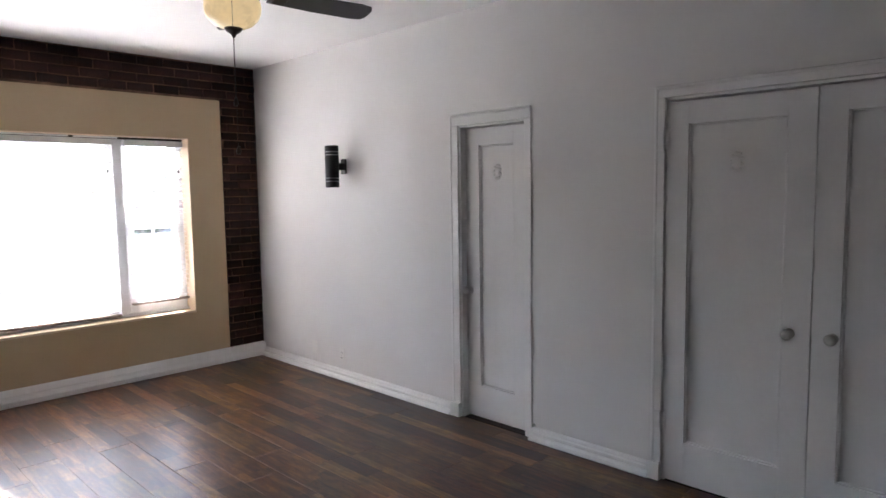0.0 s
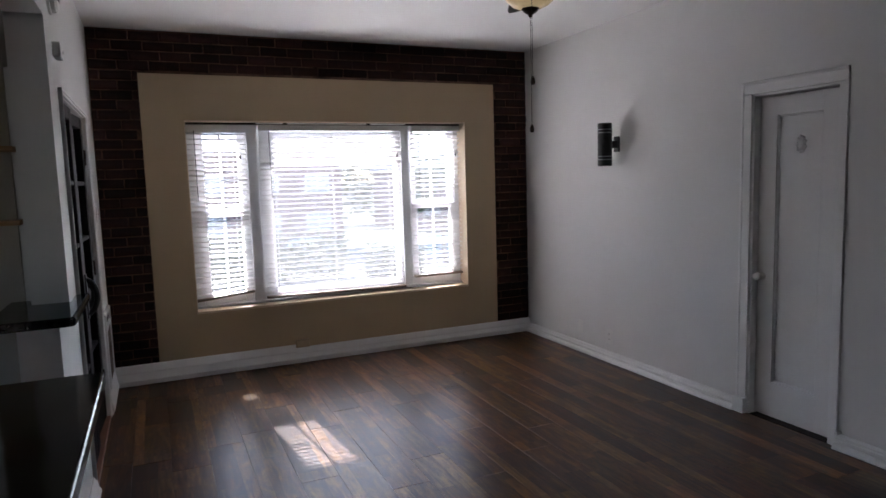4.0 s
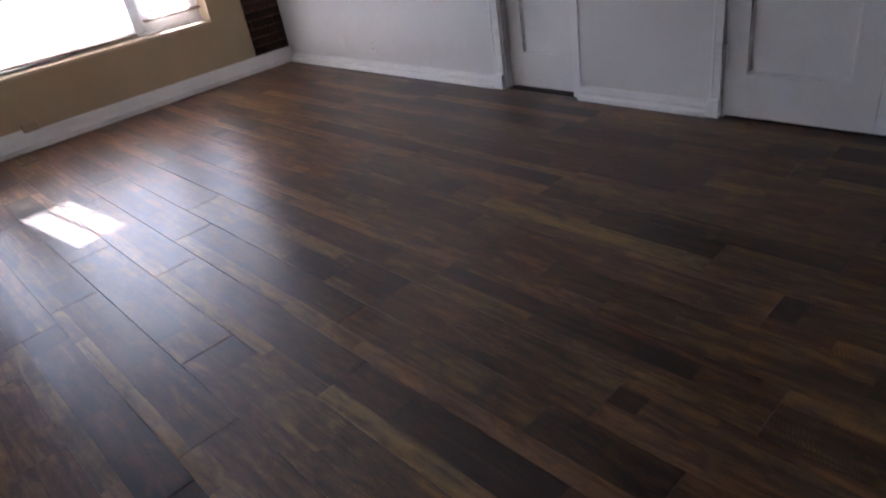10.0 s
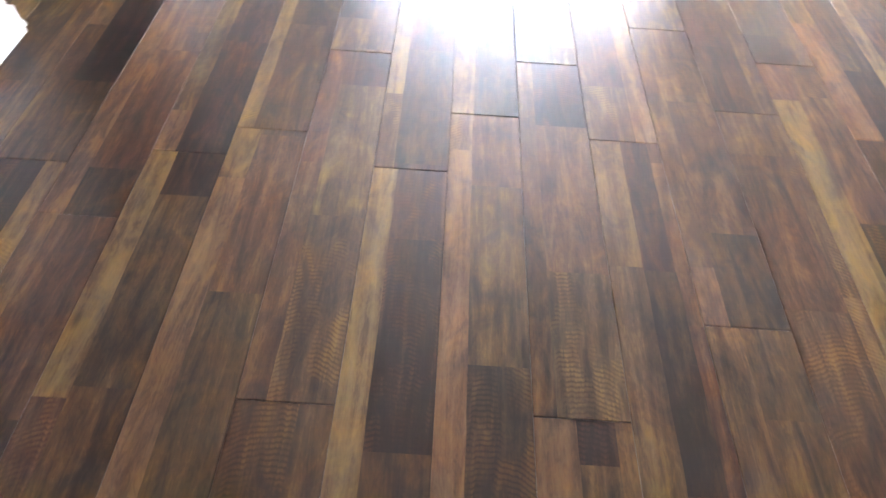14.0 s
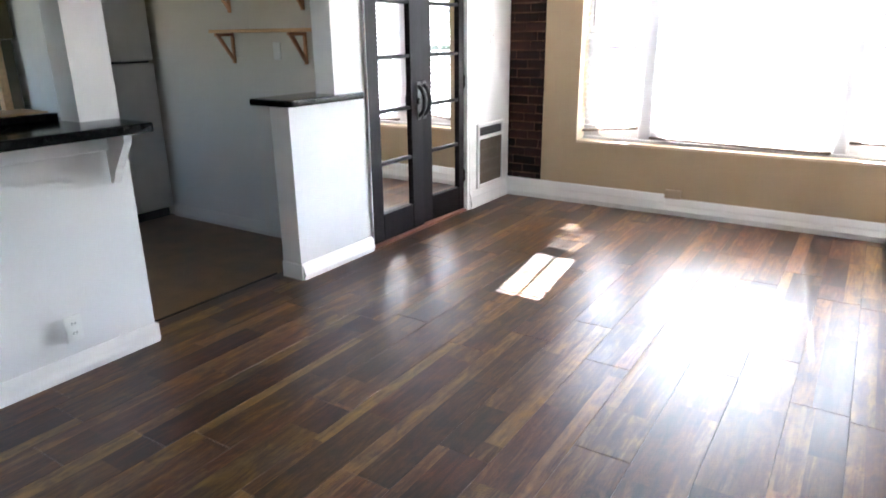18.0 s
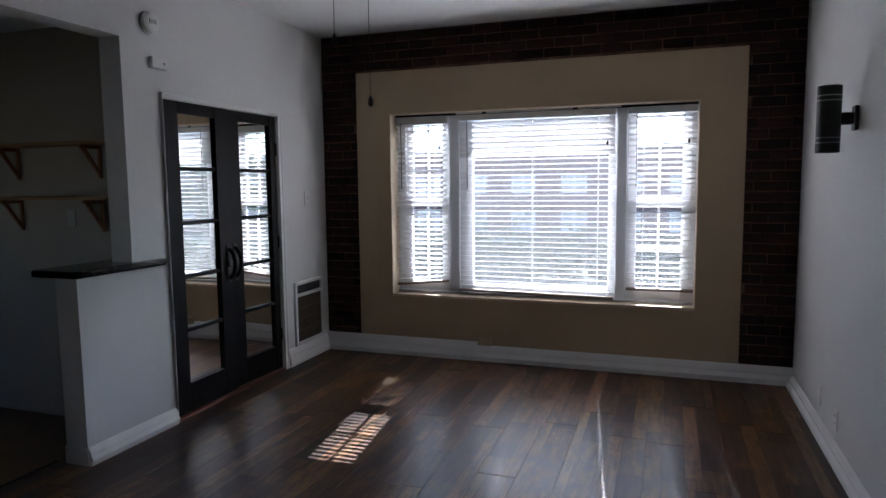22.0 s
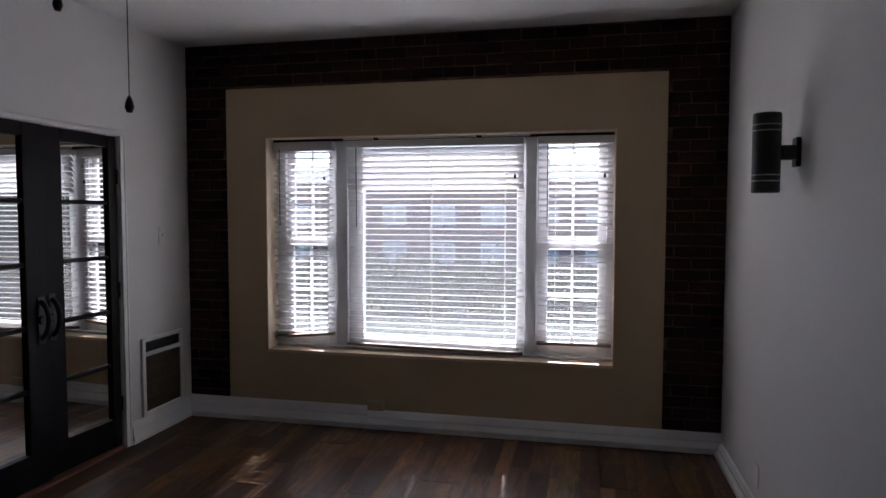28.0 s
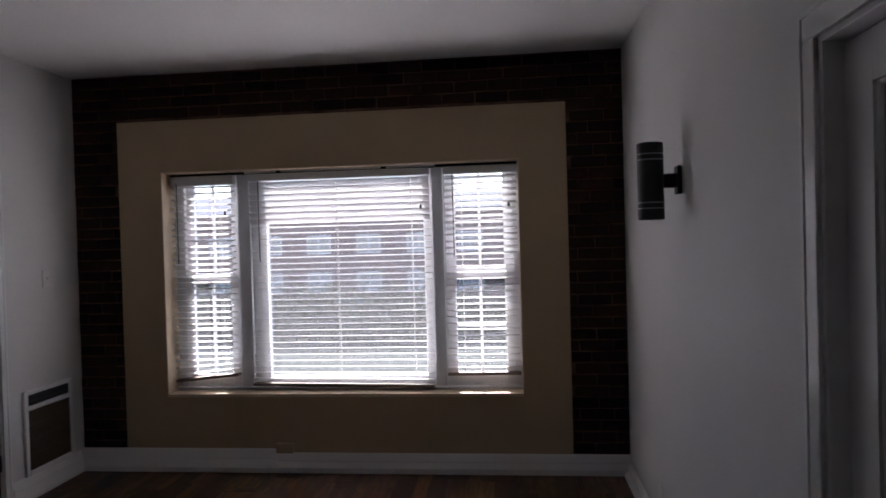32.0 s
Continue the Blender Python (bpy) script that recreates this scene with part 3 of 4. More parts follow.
def panel_door(name, a, b, z1, x, label, knob_y, knob_mat, hinge_y):
    """A one-panel closet door leaf in the right wall; a nearer the window, x: its room face."""
    d = thing(name, label, "door", kind="structure")
    st, top, bot, th = 0.118, 0.115, 0.225, 0.035
    z0 = 0.012
    part("stile", boxes((x, x + th, a - st, a, z0, z1), bevel=0.0008), DOORWHITE, d)
    part("stile", boxes((x, x + th, b, b + st, z0, z1), bevel=0.0008), DOORWHITE, d)
    part("rail", boxes((x, x + th, b + st, a - st, z1 - top, z1), bevel=0.0004), DOORWHITE, d)
    part("rail", boxes((x, x + th, b + st, a - st, z0, z0 + bot), bevel=0.0004), DOORWHITE, d)
    part("panel", boxes((x + 0.019, x + 0.033, b + st, a - st, z0 + bot, z1 - top)), DOORWHITE, d)
    bm = bmesh.new()
    for y0, y1, c0, c1 in ((a - st - 0.012, a - st, z0 + bot, z1 - top), (b + st, b + st + 0.012, z0 + bot, z1 - top)):
        box(bm, x + 0.007, x + 0.019, y0, y1, c0, c1, bevel=0.004)
    for c0, c1 in ((z0 + bot, z0 + bot + 0.012), (z1 - top - 0.012, z1 - top)):
        box(bm, x + 0.007, x + 0.019, b + st + 0.012, a - st - 0.012, c0, c1, bevel=0.004)
    part("panel_moulding", bm, DOORWHITE, d)
    part("ornament", medallion(bmesh.new(), x + 0.018, (a + b) / 2, 1.715), DOORWHITE, d, "small carved white medallion", smooth=True)
    bm = turned(bmesh.new(), [(0.024, 0.002), (0.024, -0.004), (0.010, -0.008), (0.008, -0.028), (0.019, -0.034), (0.027, -0.045), (0.024, -0.057), (0.012, -0.064)], (x, knob_y, 0.905), "x", 16)
    part("knob", bm, knob_mat, d, smooth=True)
    for hz in (0.34, 1.84):
        out = 0.024 if x < 0 else 0.006
        bm = turned(bmesh.new(), [(0.009, hz - 0.05), (0.009, hz + 0.05)], (x - out, hinge_y, 0), "z", 10)
        box(bm, x - out, x + 0.001, hinge_y - 0.012, hinge_y + 0.012, hz - 0.046, hz + 0.046, bevel=0.001)
        box(bm, x - out + 0.001, x - out + 0.006, hinge_y - 0.030, hinge_y + 0.034, hz - 0.046, hz + 0.046, bevel=0.001)
        part("hinge", bm, DOORWHITE, d)
    return d


panel_door("door_1", D1A - 0.018, D1B + 0.018, 2.012, 0.048, "closed white one-panel closet door with a small carved medallion", D1A - 0.055, PLATE, D1B + 0.02)
DM = -4.896
panel_door("door_2", D2A - 0.004, DM + 0.002, 2.034, -0.004, "closed white one-panel leaf of the double closet", DM + 0.09, STEEL, D2A)
panel_door("door_3", DM - 0.002, D2B + 0.004, 2.037, -0.004, "closed white one-panel leaf of the double closet", DM - 0.09, PLATE, D2B)


def mirror_leaf(name, a, b, meet_is_a, swing=0.0):
    """A dark french door leaf with five mirrored panes."""
    d = thing(name, "closed dark espresso french door leaf with five mirrored panes", "door", kind="structure")
    x1, th, z0, z1 = XL - 0.012, 0.04, 0.022, FH - 0.006
    sa, sb = (0.138, 0.146) if meet_is_a else (0.072, 0.143)
    x0 = x1 - th
    part("stile", boxes((x0, x1, a - sa, a, z0, z1), bevel=0.003), ESPRESSO, d)
    part("stile", boxes((x0, x1, b, b + sb, z0, z1), bevel=0.003), ESPRESSO, d)
    g0, g1, zb, zt = b + sb, a - sa, 0.212, 1.962
    part("rail", boxes((x0, x1 - 0.0006, g0, g1, z0, zb), bevel=0.003), ESPRESSO, d)
    part("rail", boxes((x0, x1 - 0.0006, g0, g1, zt, z1), bevel=0.003), ESPRESSO, d)
    step = (zt - zb) / 5
    for k in range(1, 5):
        z = zb + k * step
        part("muntin", boxes((x0 + 0.004, x1 - 0.003, g0, g1, z - 0.013, z + 0.013), bevel=0.005), ESPRESSO, d)
    for k in range(5):
        lo = zb + k * step + (0.013 if k else 0)
        hi = zb + (k + 1) * step - (0.013 if k < 4 else 0)
        bm = boxes((x0 + 0.012, x0 + 0.018, g0, g1, lo, hi))
        part("mirror_pane", bm, MIRROR, d, "silvered mirror pane")
    # curved pull handle on the meeting stile
    y = (a - 0.05) if meet_is_a else (b + 0.05)
    pts = [(x1 + 0.004 + 0.052 * math.sin(math.pi * k / 10) ** 0.6, y, 0.845 + 0.21 * k / 10) for k in range(11)]
    bm = tube(bmesh.new(), pts, 0.015, 10)
    box(bm, x1, x1 + 0.008, y - 0.026, y + 0.026, 0.815, 1.085, bevel=0.004)
    turned(bm, [(0.026, 0.0), (0.026, 0.012), (0.018, 0.02)], (x1, y, 0.95), "x", 14)
    part("pull_handle", bm, BLACKMETAL, d, "black curved pull handle", smooth=False)
    hy = b if meet_is_a else a
    for hz in (0.30, 1.05, 1.78):
        part("hinge", boxes((x1 - 0.002, x1 + 0.010, hy - 0.012, hy + 0.012, hz - 0.05, hz + 0.05), bevel=0.004), BRONZE, d)
    d.matrix_basis = pose(x1, hy, 0, 0, 0, swing) @ pose(-x1, -hy, 0)
    return d


FM = -1.32
mirror_leaf("door_4", FA - 0.006, FM + 0.004, False, -2.8)
mirror_leaf("door_5", FM - 0.0015, FB + 0.006, True)
setting("door_jamb_3", boxes((XI, XL, FA - 0.005, FA, 0, FH), (XI, XL, FB, FB + 0.005, 0, FH), (XI, XL, FB + 0.005, FA - 0.005, FH - 0.005, FH)), TRIM, "white painted door jamb", "door jamb")
setting("door_threshold", boxes((XI, XL + 0.012, FB, FA, -0.02, 0.018), bevel=0.004), REDWOOD, "reddish wooden threshold under the dark doors", "threshold")


# ---------------------------------------------------------------- window
ML0, ML1, MR0, MR1 = -2.682, -2.592, -1.284, -1.202
FY0, FY1 = 0.165, 0.235
window_1 = thing("window_1", "wide white three-part window with a fixed pane between two sash windows", "window", kind="structure")
part("window_frame", boxes((ML0 - 0.014, ML0, FY0, FY1, WZ0 + 0.05, WZ1 - 0.02), (MR1, MR1 + 0.014, FY0, FY1, WZ0 + 0.05, WZ1 - 0.02), (WX0, WX0 + 0.078, FY0, FY1, WZ0, WZ1), (WX1 - 0.05, WX1, FY0, FY1, WZ0, WZ1),
                           (WX0 + 0.078, WX1 - 0.05, FY0, FY1, WZ0, WZ0 + 0.05), (WX0 + 0.078, WX1 - 0.05, FY0, FY1, WZ1 - 0.02, WZ1), bevel=0.003), FRAME, window_1)
for a, b in ((ML0, ML1), (MR0, MR1)):
    part("mullion", boxes((a, b, 0.147, FY1 + 0.01, WZ0 + 0.018, WZ1 - 0.02), bevel=0.004), MULLION, window_1, "flat grey-white mullion board")
# solid dark strip stands in for shade over the headrails
part("head_shade_strip", boxes((WX0 + 0.01, WX1 - 0.01, 0.105, 0.16, WZ1 - 0.022, WZ1 - 0.0065)), ESPRESSO, window_1, "dark strip laid in for the shade above the blinds")
# white pieces imitate the slit of daylight above the centre blind
for a, b in ((-2.60, -2.375), (-2.335, -1.625), (-1.585, -1.25)):
    part("daylight_strip", boxes((a, b, 0.085, 0.105, WZ1 - 0.020, WZ1 - 0.0065), bevel=0.002), FRAME, window_1, "thin white strip in place of the daylight slit above the wide blind")
part("window_sill", boxes((WX0 + 0.006, WX1 - 0.006, 0.13, FY0, WZ0 + 0.018, WZ0 + 0.04), bevel=0.004), FRAME, window_1)


def sash(x0, x1, z0, z1, y, parent):
    s = part("sash_frame", boxes((x0, x0 + 0.06, y, y + 0.035, z0, z1), (x1 - 0.06, x1, y, y + 0.035, z0, z1),
                                 (x0 + 0.06, x1 - 0.06, y, y + 0.035, z0, z0 + 0.075), (x0 + 0.06, x1 - 0.06, y, y + 0.035, z1 - 0.05, z1), bevel=0.003), FRAME, parent)
    a, b, c, d = x0 + 0.06, x1 - 0.06, z0 + 0.075, z1 - 0.05
    part("muntin", boxes(((a + b) / 2 - 0.009, (a + b) / 2 + 0.009, y + 0.006, y + 0.03, c, d), bevel=0.002), FRAME, s)
    for z in ((c + d) / 2,):
        part("muntin", boxes((a, b, y + 0.007, y + 0.029, z - 0.009, z + 0.009), bevel=0.002), FRAME, s)
    g = part("pane", boxes((a, b, y + 0.016, y + 0.019, c, d)), GLASS, s)
    g.visible_shadow = False


for a, b in ((WX0 + 0.078, ML0 - 0.014), (MR1 + 0.014, WX1 - 0.05)):
    sash(a, b, 1.30, WZ1 - 0.02, 0.200, window_1)
    sash(a, b, WZ0 + 0.05, 1.35, 0.165, window_1)
cf = part("centre_frame", boxes((ML1, ML1 + 0.115, 0.17, 0.23, WZ0 + 0.05, WZ1 - 0.02), (MR0 - 0.06, MR0, 0.17, 0.23, WZ0 + 0.05, WZ1 - 0.02),
                                (ML1 + 0.115, MR0 - 0.06, 0.17, 0.23, WZ0 + 0.05, WZ0 + 0.11), bevel=0.004), FRAME, window_1, "white frame of the fixed pane")
g = part("pane", boxes((ML1 + 0.115, MR0 - 0.06, 0.2, 0.204, WZ0 + 0.11, WZ1 - 0.02)), GLASS, cf)
g.visible_shadow = False


def slat_mesh(length, holes, depth=0.05, thick=0.0036, crown=0.002):
    """A slightly crowned slat with a cord slot at each hole."""
    xs = sorted({-length / 2, length / 2, *[h + s * 0.0056 for h in holes for s in (-1, 1)]})
    ys = [-depth / 2, -0.015, -0.0034, 0.0034, 0.015, depth / 2]
    rows = len(ys) - 1
    solid = {(i, j) for i in range(len(xs) - 1) for j in range(rows)
             if not (j == 2 and any(abs((xs[i] + xs[i + 1]) / 2 - h) < 0.006 for h in holes))}
    bm = bmesh.new()
    vt = {(i, j, k): bm.verts.new((xs[i], ys[j], (k - 0.5) * thick + crown * (0.5 - (2 * ys[j] / depth) ** 2))) for i in range(len(xs)) for j in range(len(ys)) for k in (0, 1)}
    for i, j in solid:
        bm.faces.new([vt[p] for p in ((i, j, 1), (i + 1, j, 1), (i + 1, j + 1, 1), (i, j + 1, 1))])
        bm.faces.new([vt[p] for p in ((i, j, 0), (i, j + 1, 0), (i + 1, j + 1, 0), (i + 1, j, 0))])
        for (di, dj), (p, q) in {(-1, 0): ((i, j), (i, j + 1)), (1, 0): ((i + 1, j + 1), (i + 1, j)), (0, -1): ((i + 1, j), (i, j)), (0, 1): ((i, j + 1), (i + 1, j + 1))}.items():
            if (i + di, j + dj) not in solid:
                bm.faces.new([vt[(*p, 1)], vt[(*q, 1)], vt[(*q, 0)], vt[(*p, 0)]])
    bmesh.ops.recalc_face_normals(bm, faces=bm.faces)
    return mesh_of("slat", bm, BLIND)


def blind(label, x0, x1, top, low_a, low_b, tilt, holes, wand_x, y=0.118, upper=(0, 0), lower=(2, 0), rail=0.05):
    """A lowered venetian blind; low_a, low_b: height of the bottom rail's ends; tilt: degrees, inner edge down."""
    ob = thing("venetian_blind", label, "blind", "blinds in the window")
    cx, length = (x0 + x1) / 2, x1 - x0
    part("headrail", boxes((x0, x1, y - 0.03, y + 0.03, top - rail, top), bevel=0.003), MULLION, ob)
    me = slat_mesh(length - 0.006, [h - cx for h in holes])
    span = top - 0.075 - (low_a + low_b) / 2
    count = round(span / 0.043)
    pitch = span / count
    rng = random.Random(int(abs(cx) * 100))
    for k in range(count):
        z = top - 0.075 - k * pitch
        s = new("slat", me)
        s.parent = ob
        f = k / max(1, count - 1)
        near = max(0.0, 1 - (count - 1 - k) / 3)
        roll_ = math.degrees(math.atan2(low_b - low_a, length)) * near
        extra = upper[1] if f < upper[0] else lower[1] if f > lower[0] else 0
        s.matrix_local = pose(cx, y, z, tilt + extra + rng.uniform(-0.8, 0.8), -roll_, 0)
    ang = -math.degrees(math.atan2(low_b - low_a, length))
    rail = part("bottom_rail", boxes((-length / 2, length / 2, -0.026, 0.026, -0.011, 0.009), bevel=0.003), RAILSHADE, ob, "white bottom rail toned dark as if backlit")
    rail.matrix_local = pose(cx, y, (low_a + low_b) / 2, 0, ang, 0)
    for h in holes:
        zl = low_a + (low_b - low_a) * (h - x0) / length
        bm = bmesh.new()
        for dy in (-0.027, 0.027):
            tube(bm, [(h, y + dy, top - 0.04), (h, y + dy, zl)], 0.0009, 5)
        tube(bm, [(h, y, top - 0.04), (h, y, zl)], 0.0009, 5)
        part("ladder_cord", bm, CORD, ob)
    part("wand", tube(bmesh.new(), [(wand_x, y - 0.04, top - 0.05), (wand_x + 0.002, y - 0.042, top - 0.62)], 0.0035, 6), DARKPLASTIC, ob, "thin dark tilt wand")
    px = x1 - 0.06
    bm = tube(bmesh.new(), [(px, y - 0.04, top - 0.05), (px + 0.003, y - 0.042, top - 0.25)], 0.001, 5)
    part("pull_cord", bm, CORD, ob)
    bm = turned(bmesh.new(), [(0.003, 0.0), (0.008, -0.012), (0.009, -0.03), (0.004, -0.036)], (px + 0.003, y - 0.042, top - 0.25), "z", 10)
    part("tassel", bm, DARKPLASTIC, ob)
    return ob


blind("lowered white slatted blind in the narrow window, bottom rail askew", -3.158, -2.688, 2.072, 0.612, 0.655, 15, (-3.05, -2.80), -3.10, lower=(0.5, -10), rail=0.064)
blind("wide lowered white slatted blind hanging in front of the fixed pane", -2.584, -1.292, 2.072, 0.585, 0.569, -6, (-2.462, -1.95, -1.42), -2.50, upper=(0.2, -43))
blind("lowered white slatted blind hanging in the narrow sash window", -1.194, -0.694, 2.072, 0.650, 0.652, -1, (-1.075, -0.79), -1.13, upper=(0.42, -16))


# ---------------------------------------------------------------- fixtures in the living room
def sconce(y):
    ob = thing("wall_sconce", "black cylindrical up-and-down wall sconce with dull metal rings", "wall lamp")
    x, z0, z1, r = -0.128, 1.636, 1.972, 0.056
    bm = turned(bmesh.new(), [(r - 0.004, z0), (r, z0 + 0.004), (r, z1 - 0.004), (r - 0.004, z1), (r - 0.006, z1), (r - 0.008, z1 - 0.06)], (x, y, 0), "z", 32)
    part("shade", bm, BLACKMETAL, ob, smooth=False)
    for z in (z0 + 0.05, z0 + 0.075, z1 - 0.075, z1 - 0.05):
        part("ring", turned(bmesh.new(), [(r + 0.0005, z - 0.003), (r + 0.002, z - 0.002), (r + 0.002, z + 0.002), (r + 0.0005, z + 0.003)], (x, y, 0), "z", 32, False), RINGMETAL, ob, "dull metal ring")
    part("arm", boxes((x + r - 0.004, -0.018, y - 0.026, y + 0.026, 1.775, 1.835), bevel=0.004), BLACKMETAL, ob)
    part("wall_plate", boxes((-0.02, 0, y - 0.03, y + 0.03, 1.745, 1.868), bevel=0.004), BLACKMETAL, ob)


sconce(-1.40)


def ceiling_fan(cx, cy):
    ob = thing("ceiling_fan", "dark bronze ceiling fan with an amber glass bowl light", "ceiling fan")
    zb = 2.455
    part("canopy", turned(bmesh.new(), [(0.075, H), (0.075, H - 0.02), (0.05, H - 0.055), (0.02, H - 0.07)], (cx, cy, 0), "z", 28), BRONZE, ob, smooth=True)
    part("downrod", turned(bmesh.new(), [(0.013, H - 0.06), (0.013, zb + 0.12)], (cx, cy, 0), "z", 14), BRONZE, ob)
    part("motor_housing", turned(bmesh.new(), [(0.03, zb + 0.14), (0.09, zb + 0.125), (0.125, zb + 0.09), (0.125, zb + 0.035), (0.10, zb + 0.012), (0.065, zb + 0.004), (0.065, zb - 0.012)], (cx, cy, 0), "z", 32), BRONZE, ob, smooth=True)
    part("bowl_rim", turned(bmesh.new(), [(0.06, zb - 0.008), (0.113, zb - 0.016), (0.113, zb - 0.030), (0.06, zb - 0.030)], (cx, cy, 0), "z", 36), BRONZE, ob)
    part("glass_bowl", turned(bmesh.new(), [(0.108, zb - 0.030), (0.117, zb - 0.042), (0.119, zb - 0.066), (0.116, zb - 0.090), (0.104, zb - 0.115), (0.082, zb - 0.136), (0.052, zb - 0.150), (0.02, zb - 0.153)], (cx, cy, 0), "z", 36), BOWL, ob, "amber alabaster glass bowl", smooth=True)
    part("finial", turned(bmesh.new(), [(0.036, zb - 0.146), (0.039, zb - 0.155), (0.027, zb - 0.168), (0.011, zb - 0.177), (0.008, zb - 0.186), (0.004, zb - 0.190)], (cx, cy, 0), "z", 24), BRONZE, ob, smooth=True)
    for k in range(5):
        a = radians(-9 + 72 * k)
        bm = bmesh.new()
        # rounded paddle, pitched a little
        outline = [(0.17, -0.050), (0.40, -0.066), (0.60, -0.070), (0.652, -0.060), (0.668, -0.03), (0.668, 0.03), (0.652, 0.060), (0.60, 0.070), (0.40, 0.066), (0.17, 0.050)]
        prism(bm, outline, "z", (-0.003, 0.003))
        bl = part("blade", bm, BLADE, ob)
        bl.matrix_local = pose(cx, cy, zb + 0.005, 0, 0, math.degrees(a)) @ pose(0, 0, 0, -13, 0, 0)
        bm = boxes((0.10, 0.24, -0.018, 0.018, -0.010, -0.003), (0.19, 0.25, -0.04, 0.04, -0.008, -0.003), bevel=0.003)
        br = part("blade_bracket", bm, BRONZE, ob)
        br.matrix_local = pose(cx, cy, zb + 0.005, 0, 0, math.degrees(a)) @ pose(0, 0, 0, -13, 0, 0)
    for px, py, z0, z1 in ((cx, cy, zb - 0.188, 1.805), (cx - 0.068, cy - 0.122, zb - 0.012, 1.995)):
        part("pull_chain", tube(bmesh.new(), [(px, py, z0), (px, py, z1)], 0.0011, 6), BRONZE, ob)
        part("chain_pull", turned(bmesh.new(), [(0.003, z1), (0.008, z1 - 0.012), (0.010, z1 - 0.025), (0.006, z1 - 0.036)], (px, py, 0), "z", 12), BRONZE, ob, smooth=True)


ceiling_fan(-1.87, -3.13)


def wall_plate_e(y, z, slots, label):
    """A small cover plate on the right wall."""
    ob = thing("outlet_plate", label, "outlet")
    part("plate", boxes((-0.007, 0, y - 0.036, y + 0.036, z - 0.058, z + 0.058), bevel=0.003, seg=2), PLATE, ob)
    for dz in slots:
        part("socket", boxes((-0.0085, -0.006, y - 0.016, y + 0.016, z + dz - 0.014, z + dz + 0.014), bevel=0.003), PLATE, ob)
        part("slot", boxes((-0.0092, -0.0083, y - 0.008, y - 0.005, z + dz - 0.005, z + dz + 0.007), (-0.0092, -0.0083, y + 0.005, y + 0.008, z + dz - 0.005, z + dz + 0.007)), DARKPLASTIC, ob)


wall_plate_e(-1.292, 0.205, (-0.021, 0.021), "white duplex outlet low on the white wall")
wall_plate_e(-0.886, 0.215, (), "blank white cover plate low on the white wall")


def plate_w(name, y, z, kind, label):
    ob = thing(name, label, "switch" if kind == "switch" else "outlet")
    part("plate", boxes((XL, XL + 0.007, y - 0.037, y + 0.037, z - 0.06, z + 0.06), bevel=0.003, seg=2), PLATE, ob)
    if kind == "switch":
        part("toggle", boxes((XL + 0.006, XL + 0.016, y - 0.005, y + 0.005, z - 0.004, z + 0.014), bevel=0.002), PLATE, ob)
    else:
        for dz in (-0.022, 0.022):
            part("socket", boxes((XL + 0.006, XL + 0.0085, y - 0.017, y + 0.017, z + dz - 0.015, z + dz + 0.015), bevel=0.003), PLATE, ob)
            part("slot", boxes((XL + 0.0083, XL + 0.0092, y - 0.008, y - 0.005, z + dz - 0.005, z + dz + 0.007), (XL + 0.0083, XL + 0.0092, y + 0.005, y + 0.008, z + dz - 0.005, z + dz + 0.007)), DARKPLASTIC, ob)


plate_w("light_switch", -0.315, 1.387, "switch", "white light switch beside the mirrored doors")
plate_w("outlet_plate", -3.995, 0.220, "outlet", "white duplex outlet on the bar front")
ob = thing("cable_cover", "round white cover with a dark cable hole on the bar front", "outlet")
part("disc", turned(bmesh.new(), [(0.052, 0), (0.052, 0.005), (0.046, 0.011), (0.012, 0.012)], (XL, -4.445, 0.588), "x", 28), PLATE, ob)
part("cable_hole", turned(bmesh.new(), [(0.007, 0.011), (0.006, 0.0145)], (XL, -4.445, 0.588), "x", 12), DARKPLASTIC, ob)

ob = thing("smoke_detector", "round white smoke detector high on the white wall", "smoke detector")
part("base", turned(bmesh.new(), [(0.068, 0), (0.068, 0.012), (0.064, 0.014)], (XL, -2.044, 2.462), "x", 32), PLATE, ob)
part("cover", turned(bmesh.new(), [(0.062, 0.014), (0.060, 0.032), (0.048, 0.042), (0.02, 0.045)], (XL, -2.044, 2.462), "x", 32), PLATE, ob, smooth=False)
part("vent", boxes(*[(XL + 0.043, XL + 0.0465, -2.074 + 0.016 * k, -2.069 + 0.016 * k, 2.452, 2.477) for k in range(4)]), DARKPLASTIC, ob)
ob = thing("co_alarm", "small white alarm box on the wall above the dark doors", "alarm")
part("case", boxes((XL, XL + 0.036, -2.059, -1.934, 2.2, 2.27), bevel=0.008, seg=3), PLATE, ob)
part("sensor", boxes((XL + 0.0355, XL + 0.0375, -1.969, -1.957, 2.228, 2.242), bevel=0.001), DARKPLASTIC, ob)
ob = thing("wall_box", "tan painted surface outlet box on top of the baseboard", "outlet box")
part("case", boxes((-2.385, -2.262, -0.032, -0.003, 0.137, 0.205), bevel=0.004), TANPLATE, ob)
part("lid", boxes((-2.378, -2.269, -0.036, -0.031, 0.144, 0.198), bevel=0.002), TANPLATE, ob)
ob = thing("door_stop", "small white spring door stop on the wall above the baseboard", "door stop")
part("bumper", tube(bmesh.new(), [(-0.001, -3.322, 0.092), (-0.045, -3.326, 0.094)], 0.009, 8), PLATE, ob)


